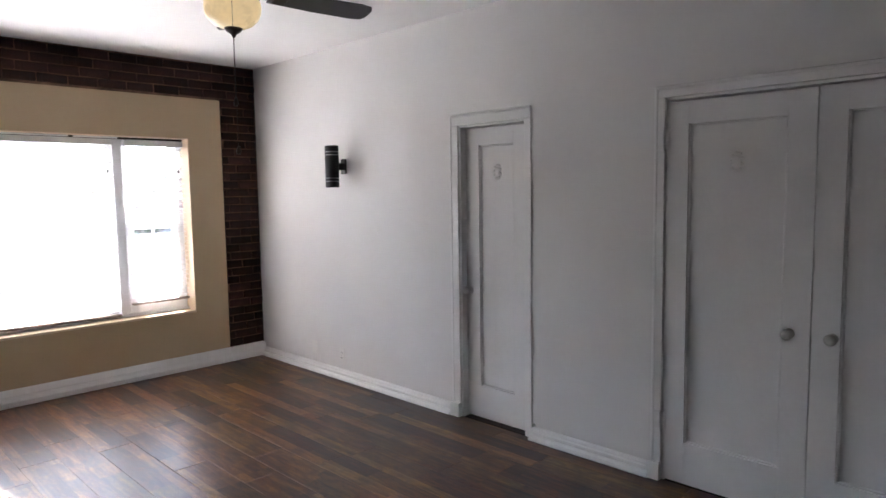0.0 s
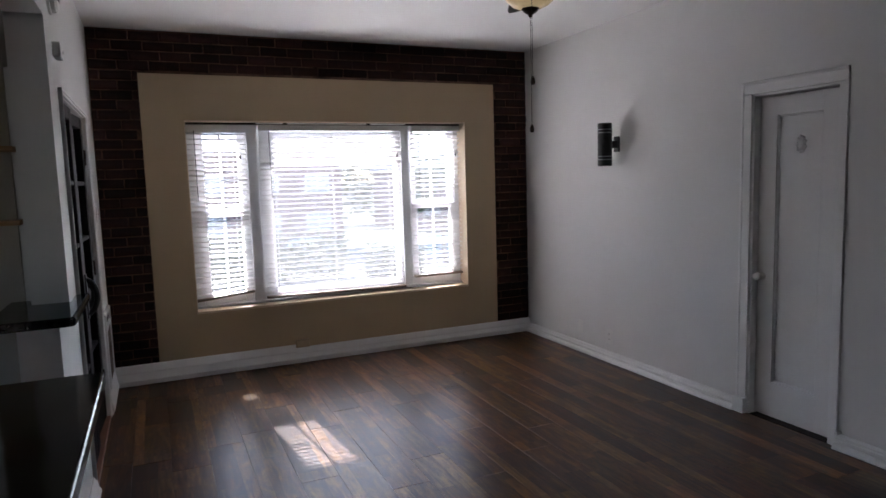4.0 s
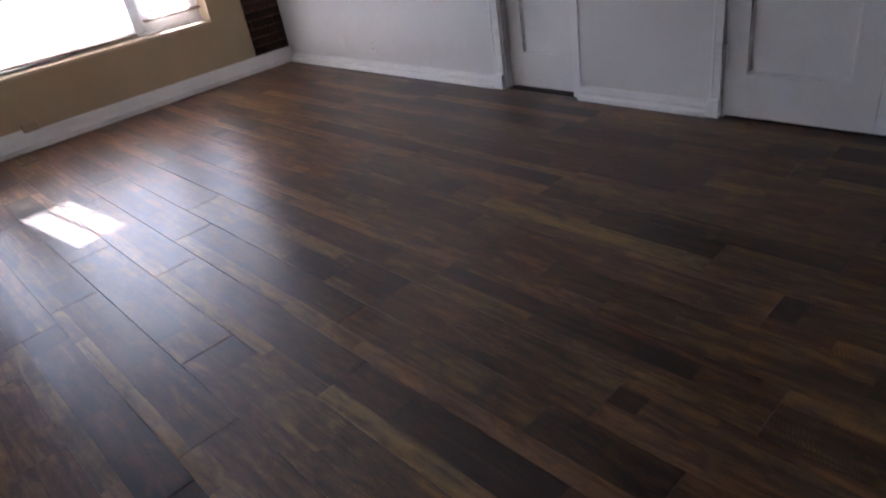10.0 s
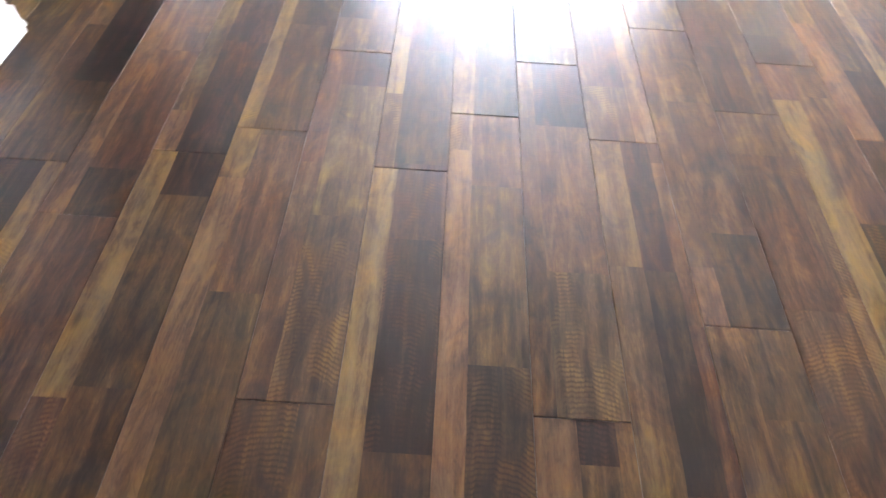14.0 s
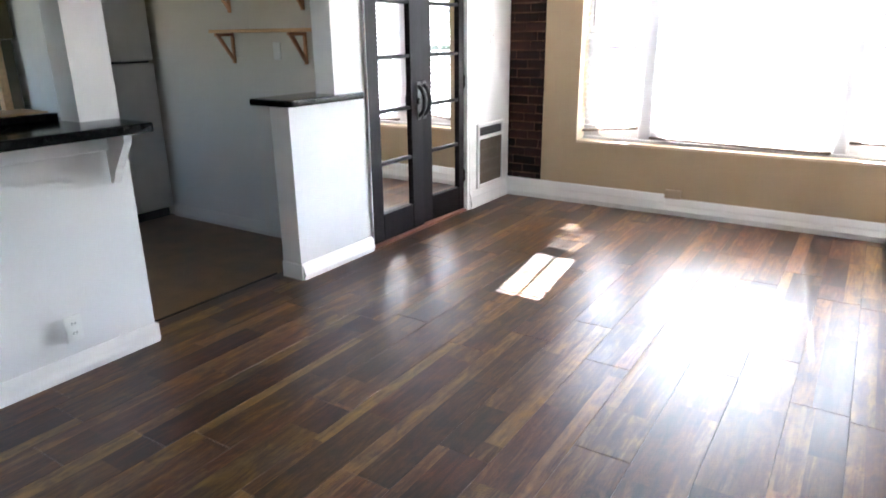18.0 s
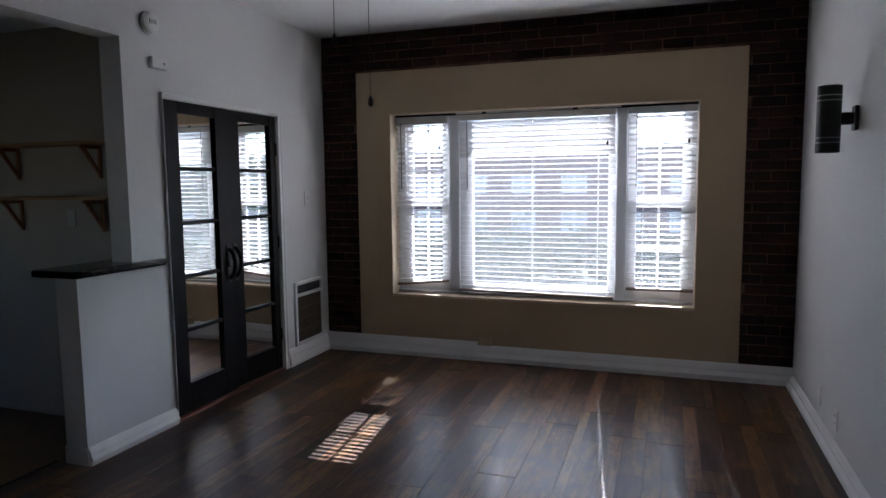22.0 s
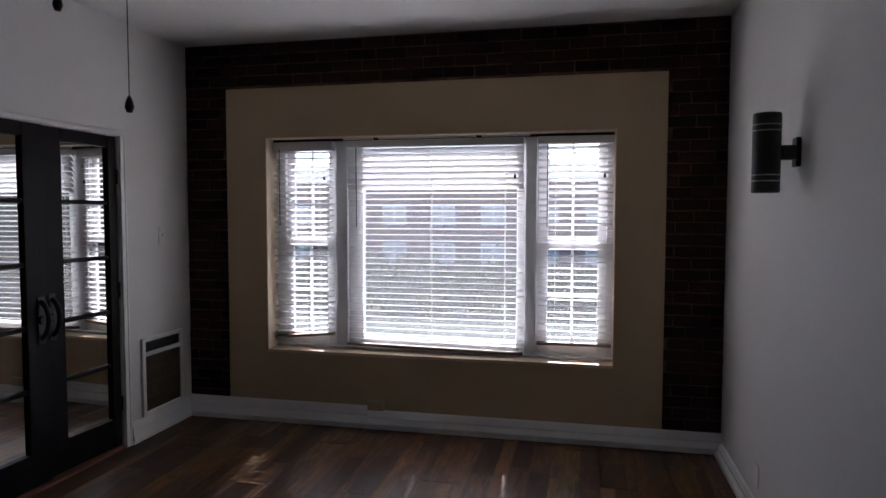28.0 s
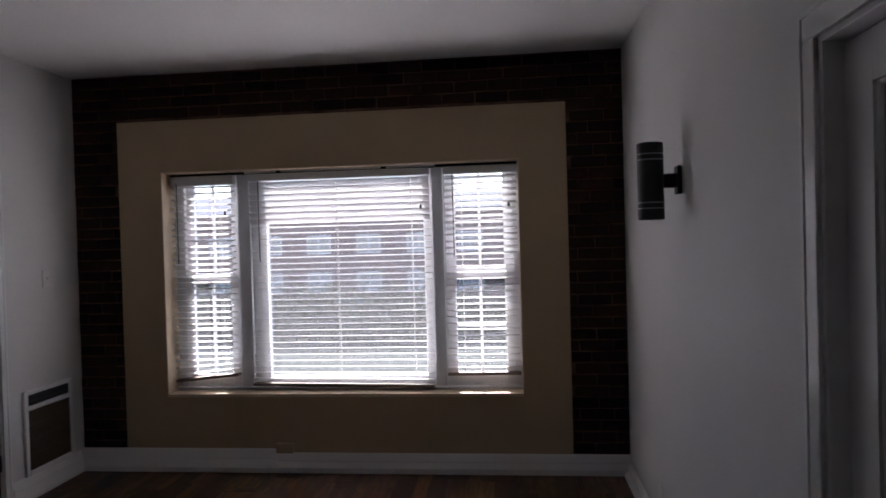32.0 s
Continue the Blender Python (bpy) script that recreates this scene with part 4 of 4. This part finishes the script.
def wall_heater(y0, y1, z0, z1):
    ob = thing("wall_heater", "recessed wall heater with a white frame and a brown grille", "heater")
    f = 0.032
    part("frame", boxes((XL, XL + 0.022, y0, y0 + f, z0, z1), (XL, XL + 0.022, y1 - f, y1, z0, z1), (XL, XL + 0.0215, y0 + f, y1 - f, z1 - 0.028, z1),
                        (XL, XL + 0.0215, y0 + f, y1 - f, z0, z0 + f), (XL, XL + 0.0215, y0 + f, y1 - f, z1 - 0.128, z1 - 0.10), bevel=0.004), TRIM, ob)
    part("top_slot", boxes((XL, XL + 0.006, y0 + f, y1 - f, z1 - 0.10, z1 - 0.028)), DARKPLASTIC, ob, "dark air outlet slot")
    part("back", boxes((XL, XL + 0.005, y0 + f, y1 - f, z0 + f, z1 - 0.128)), GRILLE, ob)
    for k in range(26):
        y = y0 + f + 0.008 + k * (y1 - y0 - 2 * f - 0.016) / 25
        part("grille_bar", boxes((XL + 0.005, XL + 0.014, y - 0.0035, y + 0.0035, z0 + f, z1 - 0.128)), GRILLE, ob)
    for k in range(3):
        z = z0 + f + (z1 - 0.128 - z0 - f) * (k + 1) / 4
        part("cross_wire", boxes((XL + 0.014, XL + 0.017, y0 + f, y1 - f, z - 0.002, z + 0.002)), GRILLE, ob)
    for k in range(2):
        part("slot_bar", boxes((XL + 0.006, XL + 0.012, y0 + f, y1 - f, z1 - 0.08 + k * 0.026, z1 - 0.074 + k * 0.026)), BLACKMETAL, ob)


wall_heater(-0.568, -0.115, 0.15, 0.69)

# ---------------------------------------------------------------- bar and half wall
bar = thing("bar_counter", "black polished granite bar top on a white half wall", "counter")
part("granite_top", boxes((-4.13, -3.592, BAREND + 0.002, -3.628, 1.026, 1.066), bevel=0.008, seg=3), GRANITE, bar)
part("back_lip", boxes((-4.035, -4.001, BAREND + 0.002, -3.795, 1.066, 1.10), bevel=0.004), GRANITE, bar)
part("apron", boxes((XL, XL + 0.02, BAREND + 0.002, -3.705, 0.945, 1.026), bevel=0.004), TRIM, bar, "white apron board under the bar top")
for y in (-3.72, -4.9):
    bm = prism(bmesh.new(), [(XL + 0.02 if y < -4 else XL, 1.024), (XL + 0.15, 1.024), (XL + 0.145, 0.985), (XL + 0.05, 0.86), (XL + 0.022, 0.80), (XL, 0.80)], "y", (y, y + 0.035))
    part("corbel", bm, TRIM, bar, "white wooden corbel")
cap = thing("half_wall_cap", "black rounded granite cap on the white half wall", "counter")
bm = prism(bmesh.new(), [(-4.075, -2.70), (-3.775, -2.70), (-3.755, -2.68), (-3.755, -2.062), (-3.775, -2.045), (XL + 0.002, -2.045), (XL + 0.002, POST), (XI - 0.002, POST), (XI - 0.002, -2.12), (-4.075, -2.12)], "z", (1.027, 1.066))
bmesh.ops.bevel(bm, geom=list(bm.edges), offset=0.012, segments=3, affect="EDGES", profile=0.6, clamp_overlap=True)
part("granite_slab", bm, GRANITE, cap)


# ---------------------------------------------------------------- kitchen
def wall_shelf(z):
    ob = thing("wall_shelf", "pine wall shelf on two stained triangular wooden brackets", "shelf", "kitchen shelves")
    part("board", boxes((-4.94, -3.985, KY - 0.16, KY - 0.002, z, z + 0.02), bevel=0.002), PINE, ob)
    for x in (-4.885, -4.20):
        bm = boxes((x - 0.011, x + 0.011, KY - 0.018, KY - 0.001, z - 0.20, z - 0.001), (x - 0.011, x + 0.011, KY - 0.152, KY - 0.018, z - 0.022, z - 0.001), bevel=0.002)
        prism(bm, [(KY - 0.018, z - 0.185), (KY - 0.018, z - 0.155), (KY - 0.112, z - 0.022), (KY - 0.138, z - 0.022)], "x", (x - 0.009, x + 0.009))
        part("bracket", bm, PINEDARK, ob, "stained wooden bracket")


wall_shelf(1.755)
wall_shelf(1.425)
ob = thing("outlet_plate", "white outlet plate on the kitchen wall under the shelves", "outlet")
# duller enamel used here so the white plate looks dim
part("plate", boxes((-4.50, -4.43, KY - 0.007, KY, 1.25, 1.365), bevel=0.003), FRIDGE, ob)

fr = thing("refrigerator", "white top-freezer refrigerator standing in the kitchen corner", "refrigerator")
part("cabinet", boxes((-6.49, -5.845, -2.83, -2.115, 0.03, 1.74), bevel=0.008, seg=2), FRIDGE, fr)
part("freezer_door", boxes((-5.835, -5.782, -2.83, -2.112, 1.235, 1.742), bevel=0.014, seg=3), FRIDGE, fr)
part("fridge_door", boxes((-5.835, -5.782, -2.83, -2.112, 0.085, 1.215), bevel=0.014, seg=3), FRIDGE, fr)
part("gasket", boxes((-5.845, -5.835, -2.82, -2.122, 0.09, 1.735)), GASKET, fr)
part("kick_grille", boxes((-5.87, -5.825, -2.81, -2.13, 0.005, 0.075), bevel=0.004), GASKET, fr)
for z0, z1 in ((1.29, 1.60), (0.78, 1.16)):
    part("door_handle", tube(bmesh.new(), [(-5.782, -2.79, z0), (-5.74, -2.79, z0 + 0.03), (-5.74, -2.79, z1 - 0.03), (-5.782, -2.79, z1)], 0.011, 8), FRIDGE, fr)
# dark solid fills the recess over the refrigerator in place of its shade
cab = thing("recess_shade_block", "solid dark block for the shaded recess above the refrigerator under a white soffit", "cabinet")
part("body", boxes((KX + 0.002, -6.12, -2.95, -2.082, 1.80, 2.19), bevel=0.003), ESPRESSO, cab)
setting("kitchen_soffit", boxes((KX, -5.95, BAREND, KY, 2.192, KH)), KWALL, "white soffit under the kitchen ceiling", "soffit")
kc = thing("kitchen_cabinet", "dark kitchen base cabinet with a pale wooden counter edge", "cabinet")
part("body", boxes((KX + 0.002, -6.02, -4.9, -2.88, 0.08, 0.88), bevel=0.003), OLIVE, kc)
part("counter_edge", boxes((KX + 0.002, -5.98, -4.92, -2.86, 0.88, 0.915), bevel=0.004), PINE, kc, "pale wooden counter top")
part("toe_kick", boxes((KX + 0.002, -6.07, -4.88, -2.90, 0.0, 0.08)), GASKET, kc)
setting("backsplash", boxes((KX + 0.001, -6.30, -4.9, -2.86, 0.917, 1.398)), OLIVE, "dark olive panel between counter and wall cabinet", "panel")
uc = thing("kitchen_cabinet", "dark olive kitchen wall cabinet with pale wooden trim", "cabinet")
part("body", boxes((KX + 0.002, -6.25, -4.9, -2.86, 1.40, 2.188), bevel=0.003), OLIVE, uc)
part("trim_strip", boxes((-6.299, -6.235, -3.02, -2.965, 0.92, 1.399), bevel=0.002), PINE, uc, "pale wooden end strip")


# ---------------------------------------------------------------- outdoors, seen through the blinds
GZ = -3.4
setting("ground", boxes((-400, 400, 0.6, 1200, GZ - 0.3, GZ)), GRASS, "lawn and ground below the window", "ground")
setting("road", boxes((-400, 400, 31.0, 36.5, GZ, GZ + 0.012)), ASPHALT, "grey asphalt street", "road")
setting("pavement", boxes((-400, 400, 29.0, 30.7, GZ, GZ + 0.10), (-400, 400, 36.8, 38.0, GZ, GZ + 0.10), (-400, 400, 30.7, 30.9, GZ, GZ + 0.13), (-400, 400, 36.6, 36.8, GZ, GZ + 0.13)), PAVING, "pale concrete pavement with a kerb", "pavement")


# added strip hidden below the sill; throws sunlight up to the ceiling
setting("bounce_ground", boxes((-400, 400, 0.6, 15.0, GZ, GZ + 0.05)), BOUNCEGROUND, "unseen pale ground added to bounce daylight up into the room", "pavement")


def house(name, x0, x1, y0, depth, top, cols, label, ridge=0.0):
    ob = thing(name, label, "building")
    part("wall", boxes((x0, x1, y0, y0 + depth, GZ, top)), EBRICK, ob)
    if ridge:
        bm = prism(bmesh.new(), [(y0 - 0.5, top), (y0 + depth + 0.5, top), (y0 + depth / 2, top + ridge)], "x", (x0 - 0.4, x1 + 0.4))
        part("roof", bm, SHINGLE, ob)
    else:
        part("roof", boxes((x0 - 0.15, x1 + 0.15, y0 - 0.15, y0 + depth, top, top + 0.28)), PAVING, ob)
    step = (x1 - x0) / cols
    for row, z in enumerate((-1.75, 0.85)):
        for k in range(cols):
            cx = x0 + step * (k + 0.5)
            w = part("window", boxes((cx - 0.85, cx + 0.85, y0 - 0.06, y0, z - 0.08, z), (cx - 0.85, cx + 0.85, y0 - 0.06, y0, z + 1.15, z + 1.23), (cx - 0.85, cx - 0.77, y0 - 0.06, y0, z, z + 1.15),
                                       (cx + 0.77, cx + 0.85, y0 - 0.06, y0, z, z + 1.15), (cx - 0.04, cx + 0.04, y0 - 0.05, y0, z, z + 1.15), (cx - 0.77, cx + 0.77, y0 - 0.05, y0, z + 0.55, z + 0.61)), CARWHITE, ob, "white window frame")
            part("pane", boxes((cx - 0.77, cx + 0.77, y0 - 0.02, y0 - 0.004, z, z + 1.15)), OUTGLASS, w)


house("apartment_building", -30, 8.9, 40, 10, 3.7, 11, "long two-storey red brick apartment building with a grey shingle roof", 1.7)
house("brick_house", -60, -34, 38, 12, 2.3, 7, "red brick house with a grey shingle roof across the street", 3.2)
house("brick_house", -4, 5.5, 58, 10, 3.6, 3, "red brick house with a grey shingle roof behind the street", 3.0)
house("brick_house", 19, 44, 52, 12, 2.4, 6, "red brick house with a grey shingle roof beyond the trees", 3.0)


def tree(x, y, height, spread, seed, label, name="tree"):
    ob = thing(name, label, "tree")
    rng = random.Random(seed)
    bm = bmesh.new()
    base = Vector((x, y, GZ))
    fork = base + Vector((rng.uniform(-.2, .2), rng.uniform(-.2, .2), height * 0.38))
    loops = [(base, 0.17), (base + (fork - base) * 0.5, 0.13), (fork, 0.11)]
    tube(bm, [p for p, _ in loops], 0.14, 9)
    tips = []
    for k in range(9):
        a = k * 2.4 + rng.uniform(-0.3, 0.3)
        tip = fork + Vector((math.cos(a) * spread * rng.uniform(0.45, 0.9), math.sin(a) * spread * rng.uniform(0.45, 0.9), height * rng.uniform(0.18, 0.55)))
        tube(bm, [fork, fork + (tip - fork) * 0.55 + Vector((0, 0, 0.25)), tip], 0.045, 6)
        tips.append(tip)
    part("trunk", bm, BARK, ob)
    me = bpy.data.meshes.new("crown")
    vs, fs = [], []
    for k in range(1700):
        c = rng.choice(tips) + Vector((rng.gauss(0, .45), rng.gauss(0, .45), rng.gauss(0.1, .38))) * spread * 0.42
        u = Vector((rng.gauss(0, 1), rng.gauss(0, 1), rng.gauss(0, 0.6))).normalized()
        v = u.orthogonal().normalized()
        r = rng.uniform(0.10, 0.22)
        q = len(vs)
        vs += [c - u * r, c + v * r * 0.55, c + u * r, c - v * r * 0.55]
        fs.append((q, q + 1, q + 2, q + 3))
    me.from_pydata(vs, [], fs)
    me.materials.append(LEAF)
    cr = new("crown", me)
    cr.parent = ob
    return ob


tree(11.5, 28, 6.0, 2.2, 3, "leafy green street tree on the lawn")
tree(15.0, 25, 5.4, 2.4, 4, "leafy green street tree on the lawn")
tree(19.5, 28, 6.6, 2.6, 5, "leafy green street tree on the lawn")
tree(9.8, 12.5, 2.9, 1.3, 6, "low green garden tree by the pavement")
def wood(x0, x1, y, h, seed):
    """A far row of leafy crowns."""
    rng = random.Random(seed)
    vs, fs = [], []
    x = x0
    while x < x1:
        w, top = rng.uniform(2.5, 4.5), h * rng.uniform(0.7, 1.15)
        for k in range(420):
            a, r = rng.uniform(0, math.tau), rng.random() ** 0.5
            c = Vector((x + w * r * math.cos(a), y + rng.gauss(0, 1.2), GZ + top * (0.55 + 0.45 * r * math.sin(a))))
            u = Vector((rng.gauss(0, 1), rng.gauss(0, 1), rng.gauss(0, 0.7))).normalized()
            v = u.orthogonal().normalized()
            q, g = len(vs), rng.uniform(0.25, 0.55)
            vs += [c - u * g, c + v * g * 0.6, c + u * g, c - v * g * 0.6]
            fs.append((q, q + 1, q + 2, q + 3))
        x += w * 1.1
    me = bpy.data.meshes.new("far_trees")
    me.from_pydata(vs, [], fs)
    me.materials.append(LEAF)
    tagged(new("far_trees", me), "distant row of leafy green trees", "trees", kind="stuff")


wood(8, 62, 66, 8.5, 21)
wood(-70, -48, 60, 8.0, 22)
tree(-9.0, 45, 8.0, 1.7, 7, "tall green tree in front of the brick building")


def hedge(x0, x1, y, h, seed):
    """A clipped but uneven hedge of leaves."""
    ob = thing("hedge", "uneven green hedge along the lawn", "hedge")
    rng = random.Random(seed)
    vs, fs = [], []
    for k in range(int((x1 - x0) * 330)):
        c = Vector((rng.uniform(x0, x1), y + rng.gauss(0, 0.28), GZ + abs(rng.gauss(h * 0.55, h * 0.3))))
        u = Vector((rng.gauss(0, 1), rng.gauss(0, 1), rng.gauss(0, 1))).normalized()
        v = u.orthogonal().normalized()
        r = rng.uniform(0.09, 0.2)
        q = len(vs)
        vs += [c - u * r, c + v * r * 0.6, c + u * r, c - v * r * 0.6]
        fs.append((q, q + 1, q + 2, q + 3))
    me = bpy.data.meshes.new("leaves")
    me.from_pydata(vs, [], fs)
    me.materials.append(LEAF)
    lv = new("leaves", me)
    lv.parent = ob
    core = bmesh.new()
    for k in range(int((x1 - x0) * 1.4)):
        c = Matrix.Translation((x0 + 0.4 + k / 1.4, y + rng.uniform(-0.1, 0.1), GZ + h * 0.42)) @ Matrix.Diagonal((0.62, 0.34, h * rng.uniform(0.38, 0.5), 1))
        bmesh.ops.create_icosphere(core, subdivisions=2, radius=1.0, matrix=c)
    for v in core.verts:
        v.co += Vector((rng.uniform(-1, 1), rng.uniform(-1, 1), rng.uniform(-1, 1))) * 0.06
    part("inner_foliage", core, LEAF, ob)
    part("stems", boxes(*[(x0 + 0.5 * k, x0 + 0.5 * k + 0.04, y - 0.02, y + 0.02, GZ, GZ + h * 0.7) for k in range(int((x1 - x0) * 2))]), BARK, ob)


hedge(-24.0, -4.8, 27.5, 2.3, 11)
hedge(-4.6, 5.8, 28.0, 2.0, 12)
hedge(6.4, 9.5, 26.5, 1.3, 14)
hedge(12.0, 22.0, 24.0, 1.2, 13)


def car(x, y, paint, label):
    ob = thing("parked_car", label, "car")
    bm = prism(bmesh.new(), [(-2.2, 0.30), (2.2, 0.30), (2.2, 0.72), (1.35, 0.86), (0.75, 1.36), (-0.95, 1.40), (-1.6, 0.92), (-2.2, 0.84)], "y", (-0.85, 0.85))
    bmesh.ops.bevel(bm, geom=list(bm.edges), offset=0.07, segments=2, affect="EDGES", profile=0.5)
    bd = part("body", bm, paint, ob)
    bd.location = (x, y, GZ)
    for a, b, c, d in ((-0.9, -0.08, -1.35, -0.1), (-0.02, 0.72, 0.0, 1.12)):
        w = part("side_window", prism(bmesh.new(), [(c, 0.93), (d, 0.93), (b, 1.30), (a, 1.30)], "y", (-0.862, -0.84)), OUTGLASS, ob)
        w.location = (x, y, GZ)
    for wx in (-1.35, 1.35):
        for wy in (-0.80, 0.80):
            wh = part("wheel", turned(bmesh.new(), [(0.20, -0.1), (0.31, -0.09), (0.31, 0.09), (0.20, 0.1)], (0, 0, 0), "y", 20), RUBBER, ob)
            wh.location = (x + wx, y + wy, GZ + 0.322)


car(-11.0, 35.4, CARBLUE, "blue car parked along the far kerb")
car(5.5, 35.4, CARWHITE, "white car parked along the far kerb")
car(12.5, 32.1, CARBLUE, "blue car parked along the near kerb")

# ---------------------------------------------------------------- floor boards
floor = setting("floor", boxes((-4.034, 0.02, YB, 0.01, -0.05, -0.006)), UNDERLAY, "dark brown multi-tone laminate floor", "floor")
BW, BL = 0.2055, 1.262
board_mesh = mesh_of("floor_board", boxes((-BW / 2 + 0.0005, BW / 2 - 0.0005, -BL / 2 + 0.0012, BL / 2 - 0.0012, -0.0055, 0.0), bevel=0.0008), LAMINATE)
KNOWN = {-1: -4.016, 0: -3.6, 1: -4.145, 2: -3.888, 3: -3.598, 4: -3.968}
rng = random.Random(5)
X0 = -2.622
for col in range(-6, 15):
    left = X0 + (col - 1) * BW
    start = KNOWN.get(col, -3.2 - rng.random() * BL)
    cx = left + BW / 2
    for k in range(-5, 6):
        y0, y1 = start + k * BL, start + (k + 1) * BL
        if y1 < YB + 0.01 or y0 > -0.005:
            continue
        a, b = max(y0, YB), min(y1, -0.003)
        x0, x1 = max(left, -4.03), min(left + BW, -0.002)
        if x1 - x0 < 0.02:
            continue
        if (a, b) == (y0, y1) and x1 - x0 > BW - 0.001:
            me = board_mesh
            at = (cx, (y0 + y1) / 2, 0)
        else:
            at = (cx, (y0 + y1) / 2, 0)
            me = mesh_of("floor_board", boxes((x0 - cx + 0.0005, x1 - cx - 0.0005, a - at[1] + 0.0012, b - at[1] - 0.0012, -0.0055, 0.0), bevel=0.0008), LAMINATE)
        fb = new("floor_board", me)
        fb.parent, fb.location = floor, at

# ---------------------------------------------------------------- bricks of the window wall
CH, BLEN, GAP = 0.0755, 0.222, 0.010
rng = random.Random(9)
shared = {}


def brick_at(x0, x1, z0, z1):
    key = (round(x1 - x0, 3), round(z1 - z0, 3), rng.randrange(4))
    if key not in shared:
        bm = boxes((-key[0] / 2, key[0] / 2, 0.0, 0.022, -key[1] / 2, key[1] / 2), bevel=0.0045)
        for v in bm.verts:
            v.co += Vector((rng.uniform(-1, 1), rng.uniform(-1, 1), rng.uniform(-1, 1))) * 0.0026
        shared[key] = mesh_of("brick", bm, BRICK)
    b = new("brick", shared[key])
    b.parent = wall_north
    b.matrix_local = pose((x0 + x1) / 2, 0.0035 + rng.uniform(-0.004, 0.003), (z0 + z1) / 2, rng.uniform(-0.6, 0.6), rng.uniform(-0.5, 0.5), rng.uniform(-0.5, 0.5))


row, z = 0, 0.14
while z < H - 0.02:
    z1 = min(z + CH - GAP, H - 0.003)
    zones = ((XL + 0.003, PX0 - 0.004), (PX1 + 0.004, -0.003)) if z1 < PZ1 + 0.02 else ((XL + 0.003, -0.003),)
    for a, b in zones:
        x = -4.2 + (row % 2) * (BLEN / 2) + rng.uniform(-0.03, 0.03)
        while x < b:
            p, q = max(x, a), min(x + BLEN - 0.007 + rng.uniform(-0.002, 0.002), b)
            if q - p > 0.025:
                brick_at(p, q, z, z1)
            x += BLEN
    z += CH
    row += 1
